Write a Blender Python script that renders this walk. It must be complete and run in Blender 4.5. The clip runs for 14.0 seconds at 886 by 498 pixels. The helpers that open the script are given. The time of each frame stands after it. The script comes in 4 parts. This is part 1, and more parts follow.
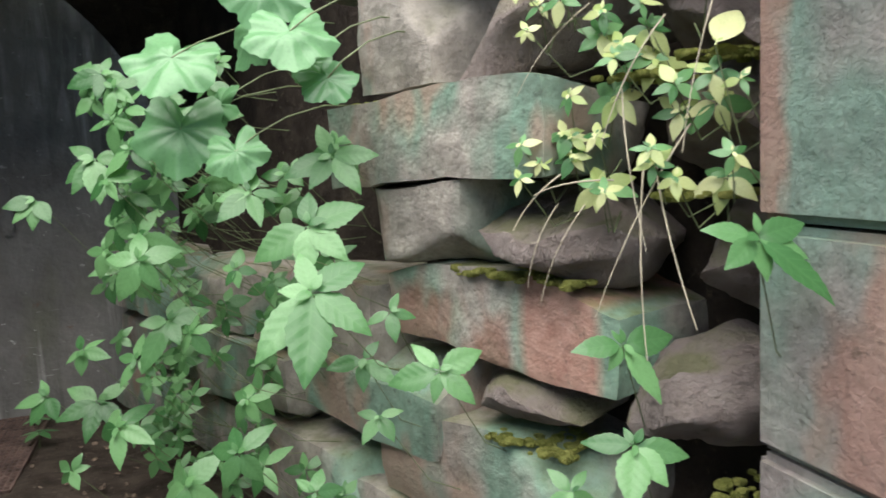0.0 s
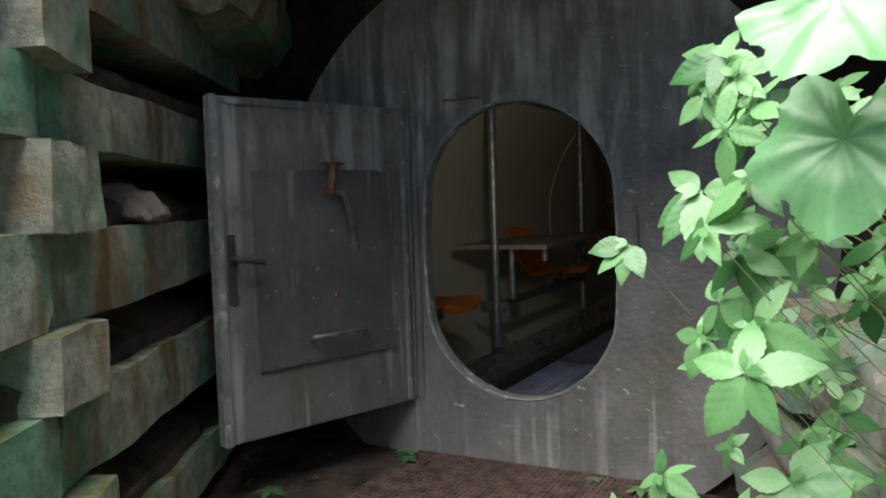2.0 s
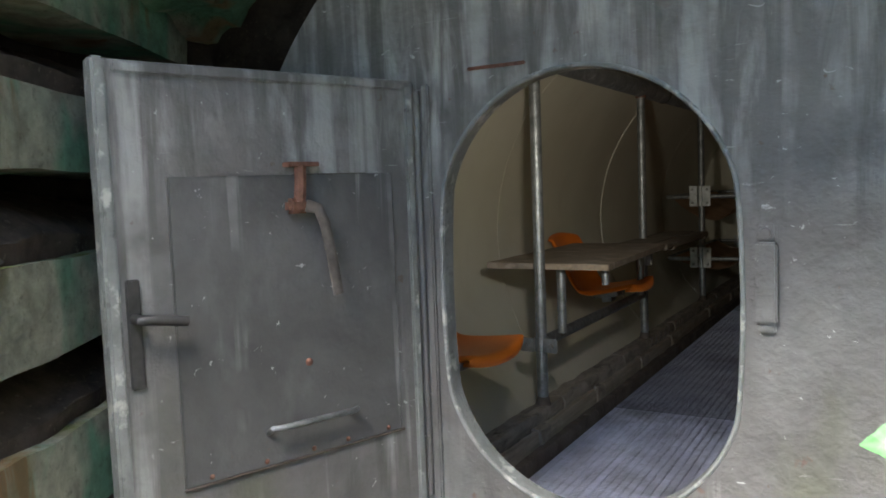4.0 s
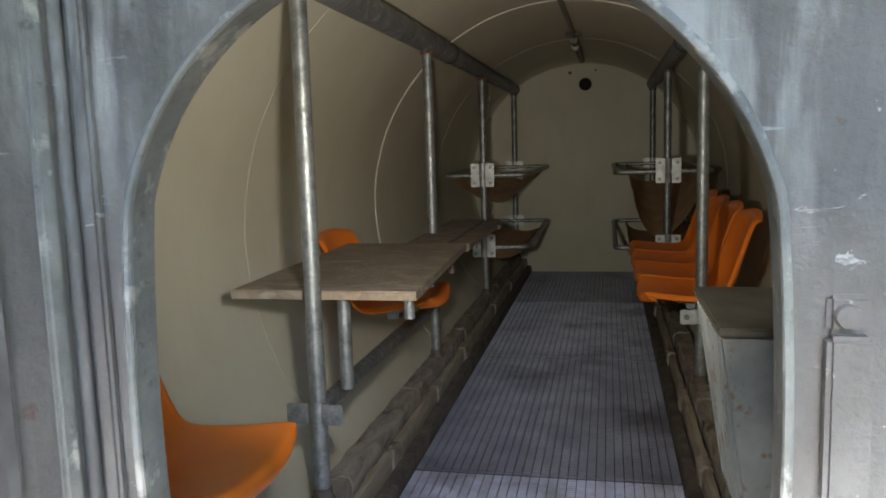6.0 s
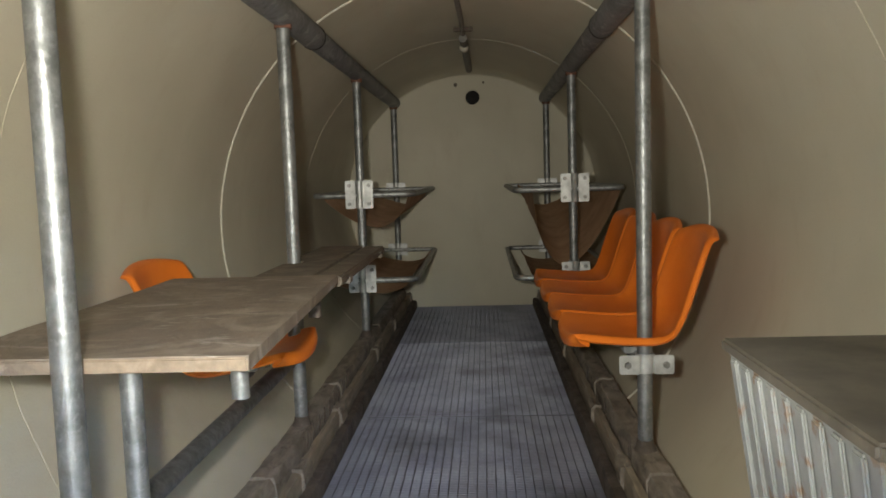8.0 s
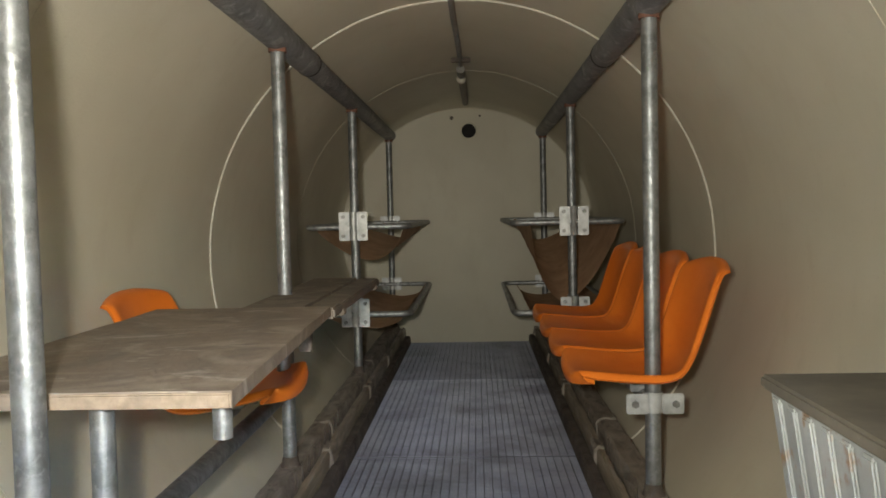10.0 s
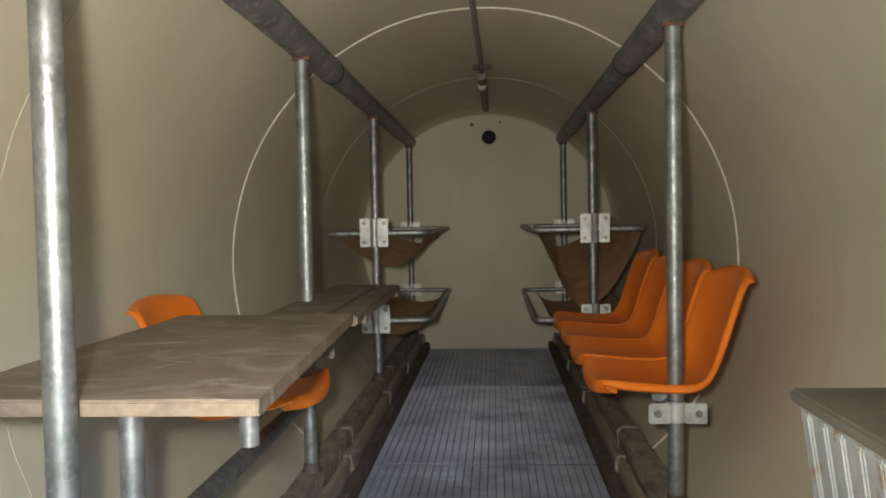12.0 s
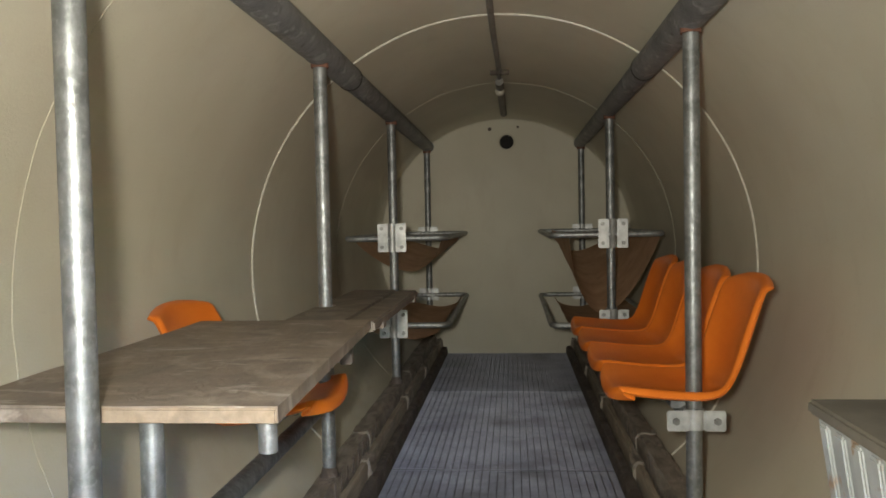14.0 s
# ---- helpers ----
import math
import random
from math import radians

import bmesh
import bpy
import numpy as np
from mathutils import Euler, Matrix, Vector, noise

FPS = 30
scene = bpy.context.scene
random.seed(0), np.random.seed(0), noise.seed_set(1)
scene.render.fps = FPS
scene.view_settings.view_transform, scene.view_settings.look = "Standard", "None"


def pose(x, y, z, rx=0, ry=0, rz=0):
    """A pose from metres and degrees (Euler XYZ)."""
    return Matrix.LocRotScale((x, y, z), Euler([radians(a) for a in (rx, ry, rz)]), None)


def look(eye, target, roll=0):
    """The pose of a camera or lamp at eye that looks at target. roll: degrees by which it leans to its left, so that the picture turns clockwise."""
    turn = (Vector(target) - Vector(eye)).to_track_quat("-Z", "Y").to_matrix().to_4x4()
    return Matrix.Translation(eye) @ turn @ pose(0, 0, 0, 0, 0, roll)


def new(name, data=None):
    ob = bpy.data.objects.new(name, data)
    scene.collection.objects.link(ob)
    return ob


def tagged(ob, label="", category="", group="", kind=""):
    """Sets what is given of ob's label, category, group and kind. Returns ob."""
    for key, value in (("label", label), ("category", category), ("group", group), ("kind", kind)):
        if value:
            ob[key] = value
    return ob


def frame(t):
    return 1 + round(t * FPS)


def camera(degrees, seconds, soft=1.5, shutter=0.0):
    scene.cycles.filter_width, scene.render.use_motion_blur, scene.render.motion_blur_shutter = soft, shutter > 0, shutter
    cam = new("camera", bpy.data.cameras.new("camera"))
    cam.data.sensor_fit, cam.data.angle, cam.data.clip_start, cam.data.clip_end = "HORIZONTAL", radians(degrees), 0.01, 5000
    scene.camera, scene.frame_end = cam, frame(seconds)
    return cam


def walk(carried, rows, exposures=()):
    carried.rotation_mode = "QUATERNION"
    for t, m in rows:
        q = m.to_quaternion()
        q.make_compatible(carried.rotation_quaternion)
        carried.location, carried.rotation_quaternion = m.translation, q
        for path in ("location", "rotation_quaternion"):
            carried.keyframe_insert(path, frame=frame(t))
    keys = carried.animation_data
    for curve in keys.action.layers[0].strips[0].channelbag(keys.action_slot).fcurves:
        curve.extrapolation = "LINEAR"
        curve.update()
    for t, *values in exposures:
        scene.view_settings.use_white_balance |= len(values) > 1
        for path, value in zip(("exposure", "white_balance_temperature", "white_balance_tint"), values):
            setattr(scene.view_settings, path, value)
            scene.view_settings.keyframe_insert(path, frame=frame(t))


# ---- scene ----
cam = camera(58.8, 14.0, 1.7, 0.12)
PATH = [
    (0, (1.236, -3.843, 0.89), (1.845, -1.952, 0.656), -2.7),
    (0.5, (1.304, -3.639, 0.898), (1.51, -1.663, 0.672), -3.1),
    (1, (1.406, -3.395, 0.906), (1.103, -1.426, 0.724), -2.5),
    (1.5, (1.37, -3.216, 0.901), (0.634, -1.362, 0.756), -1.8),
    (2, (1.25, -2.979, 0.924), (0.316, -1.215, 0.8), -1.9),
    (2.5, (1.164, -2.742, 0.914), (0.131, -1.032, 0.808), -2.1),
    (5, (0.449, -1.488, 1.059), (-0.441, 0.288, 0.83), -1.4),
    (5.5, (0.314, -1.214, 1.052), (-0.325, 0.664, 0.798), -1.8),
    (6, (0.232, -0.949, 1.071), (-0.18, 0.991, 0.811), -1.7),
    (6.5, (0.22, -0.656, 1.055), (-0.125, 1.301, 0.82), -2.1),
    (7, (0.176, -0.411, 1.02), (-0.087, 1.561, 0.807), -1.9),
    (7.5, (0.125, -0.194, 0.979), (-0.002, 1.791, 0.776), -2.2),
    (10, (0.075, 0.028, 0.925), (-0.011, 2.024, 0.834), -1.3),
    (10.5, (0.073, 0.025, 0.926), (-0.029, 2.021, 0.836), -1.3),
    (11, (0.069, 0.027, 0.93), (-0.045, 2.022, 0.846), -1.3),
    (11.5, (0.068, 0.022, 0.933), (-0.055, 2.016, 0.853), -1.1),
    (12, (0.063, 0.022, 0.934), (-0.069, 2.016, 0.857), -1.1),
    (12.5, (0.063, 0.019, 0.938), (-0.08, 2.012, 0.865), -1.1),
    (13, (0.062, 0.021, 0.938), (-0.093, 2.014, 0.868), -1.0),
    (13.5, (0.065, 0.019, 0.938), (-0.103, 2.011, 0.87), -1.0),
    (14, (0.065, 0.015, 0.943), (-0.112, 2.006, 0.876), -1.1),
]
walk(cam, [(t, look(eye, target, roll)) for t, eye, target, roll in PATH],
     [(0.0, 1.12), (0.5, 1.02), (1.0, 1.0), (1.5, 1.25), (2.0, 1.85), (2.5, 2.4), (5.0, 4.05), (5.5, 4.35), (6.0, 4.65), (6.5, 4.95), (7.0, 5.2), (7.5, 5.5), (10.0, 5.65), (14.0, 5.65)])

# ---- light ----
world = bpy.data.worlds.new("world")
scene.world = world
world.use_nodes = True
wn = world.node_tree.nodes
sky = wn.new("ShaderNodeTexSky")
sky.sky_type, sky.sun_disc = "NISHITA", False
sky.sun_elevation, sky.sun_rotation = radians(64), radians(235)
wn["Background"].inputs["Strength"].default_value = 0.08
world.node_tree.links.new(sky.outputs["Color"], wn["Background"].inputs["Color"])

sun = new("sun", bpy.data.lights.new("sun", "SUN"))
sun.data.energy, sun.data.angle, sun.data.color = 4.6, radians(72), (1.0, 0.96, 0.9)
sun.matrix_world = look((-0.7, -1.7, 4.6), (0, 0, 0))

# fixed lamp added in the hatch, stands in for one carried beside the camera
carried_lamp = new("carried_lamp", bpy.data.lights.new("carried_lamp", "AREA"))
carried_lamp.data.shape, carried_lamp.data.size, carried_lamp.data.energy, carried_lamp.data.color = "DISK", 0.08, 0.37, (1.0, 0.955, 0.835)
carried_lamp.data.spread = radians(100)
carried_lamp.matrix_world = look((-0.02, -0.02, 1.0), (-0.22, 3.0, 1.05))


# ---- materials ----
class Mat:
    """A small builder for node materials in object space."""

    def __init__(self, name, rough=0.7, metal=0.0, spec=0.5):
        self.m = bpy.data.materials.new(name)
        self.m.use_nodes = True
        self.t = self.m.node_tree
        self.b = self.t.nodes["Principled BSDF"]
        self.b.inputs["Roughness"].default_value = rough
        self.b.inputs["Metallic"].default_value = metal
        self.b.inputs["Specular IOR Level"].default_value = spec
        self.co = self.t.nodes.new("ShaderNodeTexCoord").outputs["Object"]

    def link(self, a, b):
        self.t.links.new(a, b)

    def noise(self, scale, detail=5.0, stretch=None, rough=0.6, lo=0.35, hi=0.65, warp=0.0):
        src = self.co
        if stretch:
            mp = self.t.nodes.new("ShaderNodeMapping")
            mp.inputs["Scale"].default_value = stretch
            self.link(src, mp.inputs["Vector"])
            src = mp.outputs["Vector"]
        n = self.t.nodes.new("ShaderNodeTexNoise")
        n.inputs["Scale"].default_value = scale
        n.inputs["Detail"].default_value = detail
        n.inputs["Roughness"].default_value = rough
        n.inputs["Distortion"].default_value = warp
        self.link(src, n.inputs["Vector"])
        r = self.t.nodes.new("ShaderNodeMapRange")
        r.inputs["From Min"].default_value, r.inputs["From Max"].default_value = lo, hi
        self.link(n.outputs["Fac"], r.inputs["Value"])
        return r.outputs["Result"]

    def mix(self, fac, a, b, kind="MIX"):
        n = self.t.nodes.new("ShaderNodeMix")
        n.data_type, n.blend_type = "RGBA", kind
        for sock, v in ((n.inputs[0], fac), (n.inputs[6], a), (n.inputs[7], b)):
            if isinstance(v, (int, float)):
                sock.default_value = v
            elif isinstance(v, tuple):
                sock.default_value = (*v, 1)
            else:
                self.link(v, sock)
        return n.outputs[2]

    def times(self, a, k):
        n = self.t.nodes.new("ShaderNodeMath")
        n.operation = "MULTIPLY"
        self.link(a, n.inputs[0])
        if isinstance(k, (int, float)):
            n.inputs[1].default_value = k
        else:
            self.link(k, n.inputs[1])
        return n.outputs[0]

    def height(self, lo, hi):
        """0 to 1 with the object's height."""
        s = self.t.nodes.new("ShaderNodeSeparateXYZ")
        self.link(self.co, s.inputs[0])
        r = self.t.nodes.new("ShaderNodeMapRange")
        r.inputs["From Min"].default_value, r.inputs["From Max"].default_value = lo, hi
        self.link(s.outputs["Z"], r.inputs["Value"])
        return r.outputs["Result"]

    def up(self, lo=0.5, hi=0.9):
        """1 on faces that look up."""
        g = self.t.nodes.new("ShaderNodeNewGeometry")
        s = self.t.nodes.new("ShaderNodeSeparateXYZ")
        self.link(g.outputs["Normal"], s.inputs[0])
        r = self.t.nodes.new("ShaderNodeMapRange")
        r.inputs["From Min"].default_value, r.inputs["From Max"].default_value = lo, hi
        self.link(s.outputs["Z"], r.inputs["Value"])
        return r.outputs["Result"]

    def rand(self):
        return self.t.nodes.new("ShaderNodeObjectInfo").outputs["Random"]

    def done(self, col, bump=None, strength=0.2, dist=0.01, rough=None):
        if isinstance(col, tuple):
            self.b.inputs["Base Color"].default_value = (*col, 1)
        else:
            self.link(col, self.b.inputs["Base Color"])
        if bump is not None:
            n = self.t.nodes.new("ShaderNodeBump")
            n.inputs["Strength"].default_value, n.inputs["Distance"].default_value = strength, dist
            self.link(bump, n.inputs["Height"])
            self.link(n.outputs["Normal"], self.b.inputs["Normal"])
        if rough is not None:
            self.link(rough, self.b.inputs["Roughness"])
        return self.m


def m_tank_inside():
    k = Mat("beige_tank_paint", 0.62)
    c = k.mix(k.noise(1.3, 3), (0.51, 0.476, 0.37), (0.57, 0.536, 0.425))
    c = k.mix(k.times(k.noise(9, 6, (1, 1, 0.35), lo=0.55, hi=0.8), 0.3), c, (0.42, 0.365, 0.26))
    c = k.mix(k.times(k.noise(60, 3, lo=0.62, hi=0.8), 0.25), c, (0.36, 0.31, 0.23))
    return k.done(c, k.noise(130, 4), 0.12, 0.003)


def m_tank_outside(name="grey_tank_paint"):
    k = Mat(name, 0.5)
    c = k.mix(k.noise(2.2, 6), (0.112, 0.106, 0.101), (0.192, 0.181, 0.17))
    c = k.mix(k.times(k.noise(1.4, 9, (1.1, 1.1, 0.8), lo=0.47, hi=0.7, warp=1.1), 0.6), c, (0.27, 0.272, 0.262))
    c = k.mix(k.times(k.noise(5.5, 8, (1, 1, 0.6), lo=0.52, hi=0.7, warp=0.9), 0.5), c, (0.088, 0.09, 0.076))
    top = k.times(k.height(0.9, 1.15), k.noise(13, 8, (1, 1, 0.14), lo=0.45, hi=0.6, warp=0.5))
    c = k.mix(k.times(k.times(top, k.noise(3, 5, lo=0.38, hi=0.58)), 0.66), c, (0.51, 0.51, 0.485))
    runs = k.times(k.noise(10, 8, (1, 1, 0.045), lo=0.54, hi=0.63), k.noise(2.3, 5, lo=0.4, hi=0.56))
    c = k.mix(k.times(runs, 0.75), c, (0.43, 0.425, 0.405))
    c = k.mix(k.times(k.noise(9, 8, (1, 1, 0.1), lo=0.55, hi=0.68), 0.55), c, (0.055, 0.055, 0.045))
    c = k.mix(k.times(k.noise(2.8, 7, (1, 1, 0.45), lo=0.57, hi=0.74), 0.55), c, (0.13, 0.135, 0.085))
    scratch = k.times(k.noise(7, 10, (0.35, 0.35, 6.0), lo=0.655, hi=0.68, warp=1.6), k.noise(3.1, 3, lo=0.5, hi=0.6))
    c = k.mix(k.times(scratch, 0.7), c, (0.5, 0.5, 0.48))
    c = k.mix(k.times(k.noise(26, 8, (0.8, 0.8, 1.3), lo=0.66, hi=0.7, warp=1.0), 0.8), c, (0.52, 0.52, 0.49))
    c = k.mix(k.times(k.noise(17, 8, lo=0.665, hi=0.72), 0.7), c, (0.14, 0.08, 0.055))
    return k.done(c, k.noise(28, 8), 0.45, 0.006, k.mix(k.noise(12, 5), (0.36,) * 3, (0.68,) * 3))


def m_panel():
    k = Mat("dark_grey_panel_paint", 0.5)
    c = k.mix(k.noise(3.0, 7, warp=0.6), (0.082, 0.08, 0.078), (0.135, 0.131, 0.127))
    c = k.mix(k.times(k.noise(7, 8, (1, 1, 0.5), lo=0.54, hi=0.72), 0.45), c, (0.2, 0.2, 0.195))
    runs = k.times(k.noise(14, 7, (1, 1, 0.03), lo=0.6, hi=0.66), k.noise(2.1, 4, lo=0.42, hi=0.6))
    c = k.mix(k.times(runs, 0.65), c, (0.42, 0.42, 0.4))
    c = k.mix(k.times(k.noise(24, 8, lo=0.67, hi=0.7, warp=1.2), 0.8), c, (0.5, 0.5, 0.48))
    c = k.mix(k.times(k.noise(15, 8, lo=0.66, hi=0.72), 0.6), c, (0.15, 0.085, 0.055))
    return k.done(c, k.noise(28, 8), 0.35, 0.005, k.mix(k.noise(12, 5), (0.38,) * 3, (0.66,) * 3))


def m_galv(name="galvanised_steel", tone=0.23):
    k = Mat(name, 0.4, 0.72)
    c = k.mix(k.noise(24, 6), (tone * 0.75, tone * 0.78, tone * 0.78), (tone * 1.35, tone * 1.4, tone * 1.4))
    c = k.mix(k.times(k.noise(70, 4, lo=0.56, hi=0.7), 0.55), c, (tone * 1.7, tone * 1.75, tone * 1.7))
    c = k.mix(k.times(k.noise(45, 5, (1, 1, 0.5), lo=0.6, hi=0.72), 0.6), c, (0.13, 0.12, 0.11))
    return k.done(c, k.noise(160, 3), 0.16, 0.0015, k.mix(k.noise(38, 5), (0.36,) * 3, (0.62,) * 3))


def m_dark_tube():
    k = Mat("dark_worn_tube_paint", 0.5, 0.2)
    c = k.mix(k.noise(7, 6), (0.12, 0.122, 0.13), (0.22, 0.222, 0.23))
    c = k.mix(k.times(k.noise(9, 8, (1.3, 0.7, 1.3), lo=0.56, hi=0.64, warp=2.2), 0.7), c, (0.36, 0.365, 0.37))
    c = k.mix(k.times(k.noise(13, 8, lo=0.57, hi=0.68, warp=1.5), 0.6), c, (0.06, 0.058, 0.056))
    return k.done(c, k.noise(30, 7, warp=0.8), 0.55, 0.006)


def m_rusty():
    k = Mat("rusty_brown_steel", 0.85)
    c = k.mix(k.noise(9, 6), (0.055, 0.043, 0.034), (0.13, 0.105, 0.085))
    c = k.mix(k.times(k.noise(25, 6, lo=0.58, hi=0.72), 0.6), c, (0.22, 0.18, 0.145))
    c = k.mix(k.times(k.noise(14, 6, lo=0.6, hi=0.75), 0.4), c, (0.15, 0.07, 0.035))
    return k.done(c, k.noise(45, 8), 0.6, 0.006)


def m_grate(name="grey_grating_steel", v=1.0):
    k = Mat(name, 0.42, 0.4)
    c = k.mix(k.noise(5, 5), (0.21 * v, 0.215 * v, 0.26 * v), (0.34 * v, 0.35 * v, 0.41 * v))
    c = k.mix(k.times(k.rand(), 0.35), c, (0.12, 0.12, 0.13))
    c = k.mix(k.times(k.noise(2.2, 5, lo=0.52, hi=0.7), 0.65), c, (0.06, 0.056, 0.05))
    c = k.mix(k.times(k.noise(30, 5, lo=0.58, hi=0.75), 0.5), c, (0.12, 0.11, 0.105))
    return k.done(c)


def m_wood(name, a, b, dark):
    k = Mat(name, 0.75)
    g = k.noise(6, 6, (9, 0.7, 9))
    c = k.mix(g, a, b)
    c = k.mix(k.times(k.noise(4, 6, lo=0.52, hi=0.7), 0.6), c, dark)
    c = k.mix(k.times(k.noise(9, 6, (2, 0.6, 2), lo=0.62, hi=0.72), 0.5), c, tuple(min(1, v * 1.5) for v in b))
    return k.done(c, g, 0.2, 0.003)


def m_orange():
    k = Mat("orange_plastic", 0.38)
    c = k.mix(k.noise(4, 4), (0.76, 0.175, 0.014), (0.84, 0.215, 0.02))
    c = k.mix(k.times(k.noise(30, 6, lo=0.64, hi=0.78), 0.3), c, (0.4, 0.12, 0.03))
    return k.done(c, k.noise(220, 2), 0.06, 0.001)


def m_canvas():
    k = Mat("brown_canvas", 0.9, 0, 0.2)
    c = k.mix(k.noise(5, 5), (0.420, 0.266, 0.161), (0.560, 0.364, 0.231))
    c = k.mix(k.times(k.noise(18, 6, lo=0.55, hi=0.75), 0.4), c, (0.140, 0.098, 0.070))
    return k.done(c, k.noise(260, 2), 0.3, 0.002)


def m_plain(name, col, rough=0.6, metal=0.0, scale=20, vary=0.25):
    k = Mat(name, rough, metal)
    c = k.mix(k.noise(scale, 5), tuple(v * (1 - vary) for v in col), tuple(min(1, v * (1 + vary)) for v in col))
    return k.done(c, k.noise(scale * 5, 3), 0.12, 0.002)


def m_box_front():
    k = Mat("galvanised_sheet_with_rust", 0.6, 0.25)
    c = k.mix(k.noise(8, 5), (0.265, 0.28, 0.272), (0.38, 0.395, 0.383))
    c = k.mix(k.times(k.noise(22, 8, lo=0.555, hi=0.65), 0.85), c, (0.24, 0.14, 0.065))
    c = k.mix(k.times(k.noise(11, 7, lo=0.6, hi=0.75), 0.5), c, (0.3, 0.22, 0.12))
    return k.done(c, k.noise(40, 5), 0.15, 0.002)


def m_painted_stone(name, base, green, red, moss=0.5, patch=False, paint=0.75, rust=False):
    k = Mat(name, 0.88, 0, 0.3)
    tint = k.t.nodes.new("ShaderNodeVectorMath")
    tint.operation = "ADD"
    k.link(k.co, tint.inputs[0])
    k.link(k.rand(), tint.inputs[1])
    own = k.co
    k.co = tint.outputs[0]
    big = k.noise(2.0, 3, (1.4, 1, 0.8), lo=0.45, hi=0.55)
    big2 = k.noise(2.6, 3, (1.3, 1.3, 0.7), lo=0.57, hi=0.64)
    c = k.mix(k.noise(16, 7), tuple(v * 0.7 for v in base), tuple(v * 1.25 for v in base))
    c = k.mix(k.times(big, paint), c, k.mix(k.noise(20, 6), tuple(v * 0.75 for v in green), tuple(v * 1.2 for v in green)))
    c = k.mix(k.times(big2, 0.7), c, red)
    if patch:
        sx = k.t.nodes.new("ShaderNodeSeparateXYZ")
        k.link(own, sx.inputs[0])
        for lo, hi in ((-0.09, -0.115), (-0.3, -0.27)):
            r = k.t.nodes.new("ShaderNodeMapRange")
            r.inputs["From Min"].default_value, r.inputs["From Max"].default_value = lo, hi
            k.link(sx.outputs["X"], r.inputs["Value"])
            side = r.outputs["Result"] if lo > -0.1 else k.times(side, r.outputs["Result"])
        c = k.mix(k.times(side, 0.85), c, k.mix(k.noise(25, 6), (0.42, 0.2, 0.16), (0.55, 0.32, 0.26)))
    c = k.mix(k.times(k.noise(45, 7, lo=0.58, hi=0.7), 0.45), c, (0.06, 0.055, 0.045))
    if rust:
        c = k.mix(k.times(k.noise(6, 6, (1, 1, 0.18), lo=0.59, hi=0.66), 0.8), c, (0.3, 0.14, 0.035))
        c = k.mix(k.times(k.noise(6, 6, (1, 1, 0.2), lo=0.55, hi=0.7), 0.6), c, (0.12, 0.105, 0.06))
    c = k.mix(k.times(k.times(k.up(0.35, 0.85), k.noise(7, 6, lo=0.4, hi=0.6)), moss), c, (0.11, 0.13, 0.025))
    c = k.mix(k.times(k.noise(95, 5, lo=0.55, hi=0.75), 0.22), c, (0.1, 0.09, 0.075))
    c = k.mix(k.times(k.noise(60, 6, lo=0.6, hi=0.78), 0.22), c, (0.5, 0.48, 0.43))
    return k.done(c, k.noise(26, 12, rough=0.66, lo=0.2, hi=0.8), 0.6, 0.014)


def m_rock():
    k = Mat("rough_natural_stone", 0.9, 0, 0.3)
    c = k.mix(k.noise(6, 7), (0.26, 0.21, 0.195), (0.45, 0.38, 0.355))
    c = k.mix(k.times(k.noise(22, 7, lo=0.55, hi=0.7), 0.5), c, (0.4, 0.35, 0.32))
    c = k.mix(k.times(k.noise(30, 7, lo=0.58, hi=0.7), 0.5), c, (0.06, 0.05, 0.045))
    c = k.mix(k.times(k.times(k.up(0.3, 0.8), k.noise(6, 6, lo=0.42, hi=0.6)), 0.7), c, (0.12, 0.14, 0.03))
    return k.done(c, k.noise(26, 10, rough=0.7), 0.9, 0.02)


def m_soil(name="dark_soil", k0=1.0):
    k = Mat(name, 0.95, 0, 0.2)
    c = k.mix(k.noise(7, 8), (0.03 * k0, 0.023 * k0, 0.018 * k0), (0.085 * k0, 0.066 * k0, 0.052 * k0))
    c = k.mix(k.times(k.noise(60, 6, lo=0.6, hi=0.7), 0.6), c, (0.16 * k0, 0.13 * k0, 0.1 * k0))
    return k.done(c, k.noise(30, 10, rough=0.75), 0.9, 0.03)


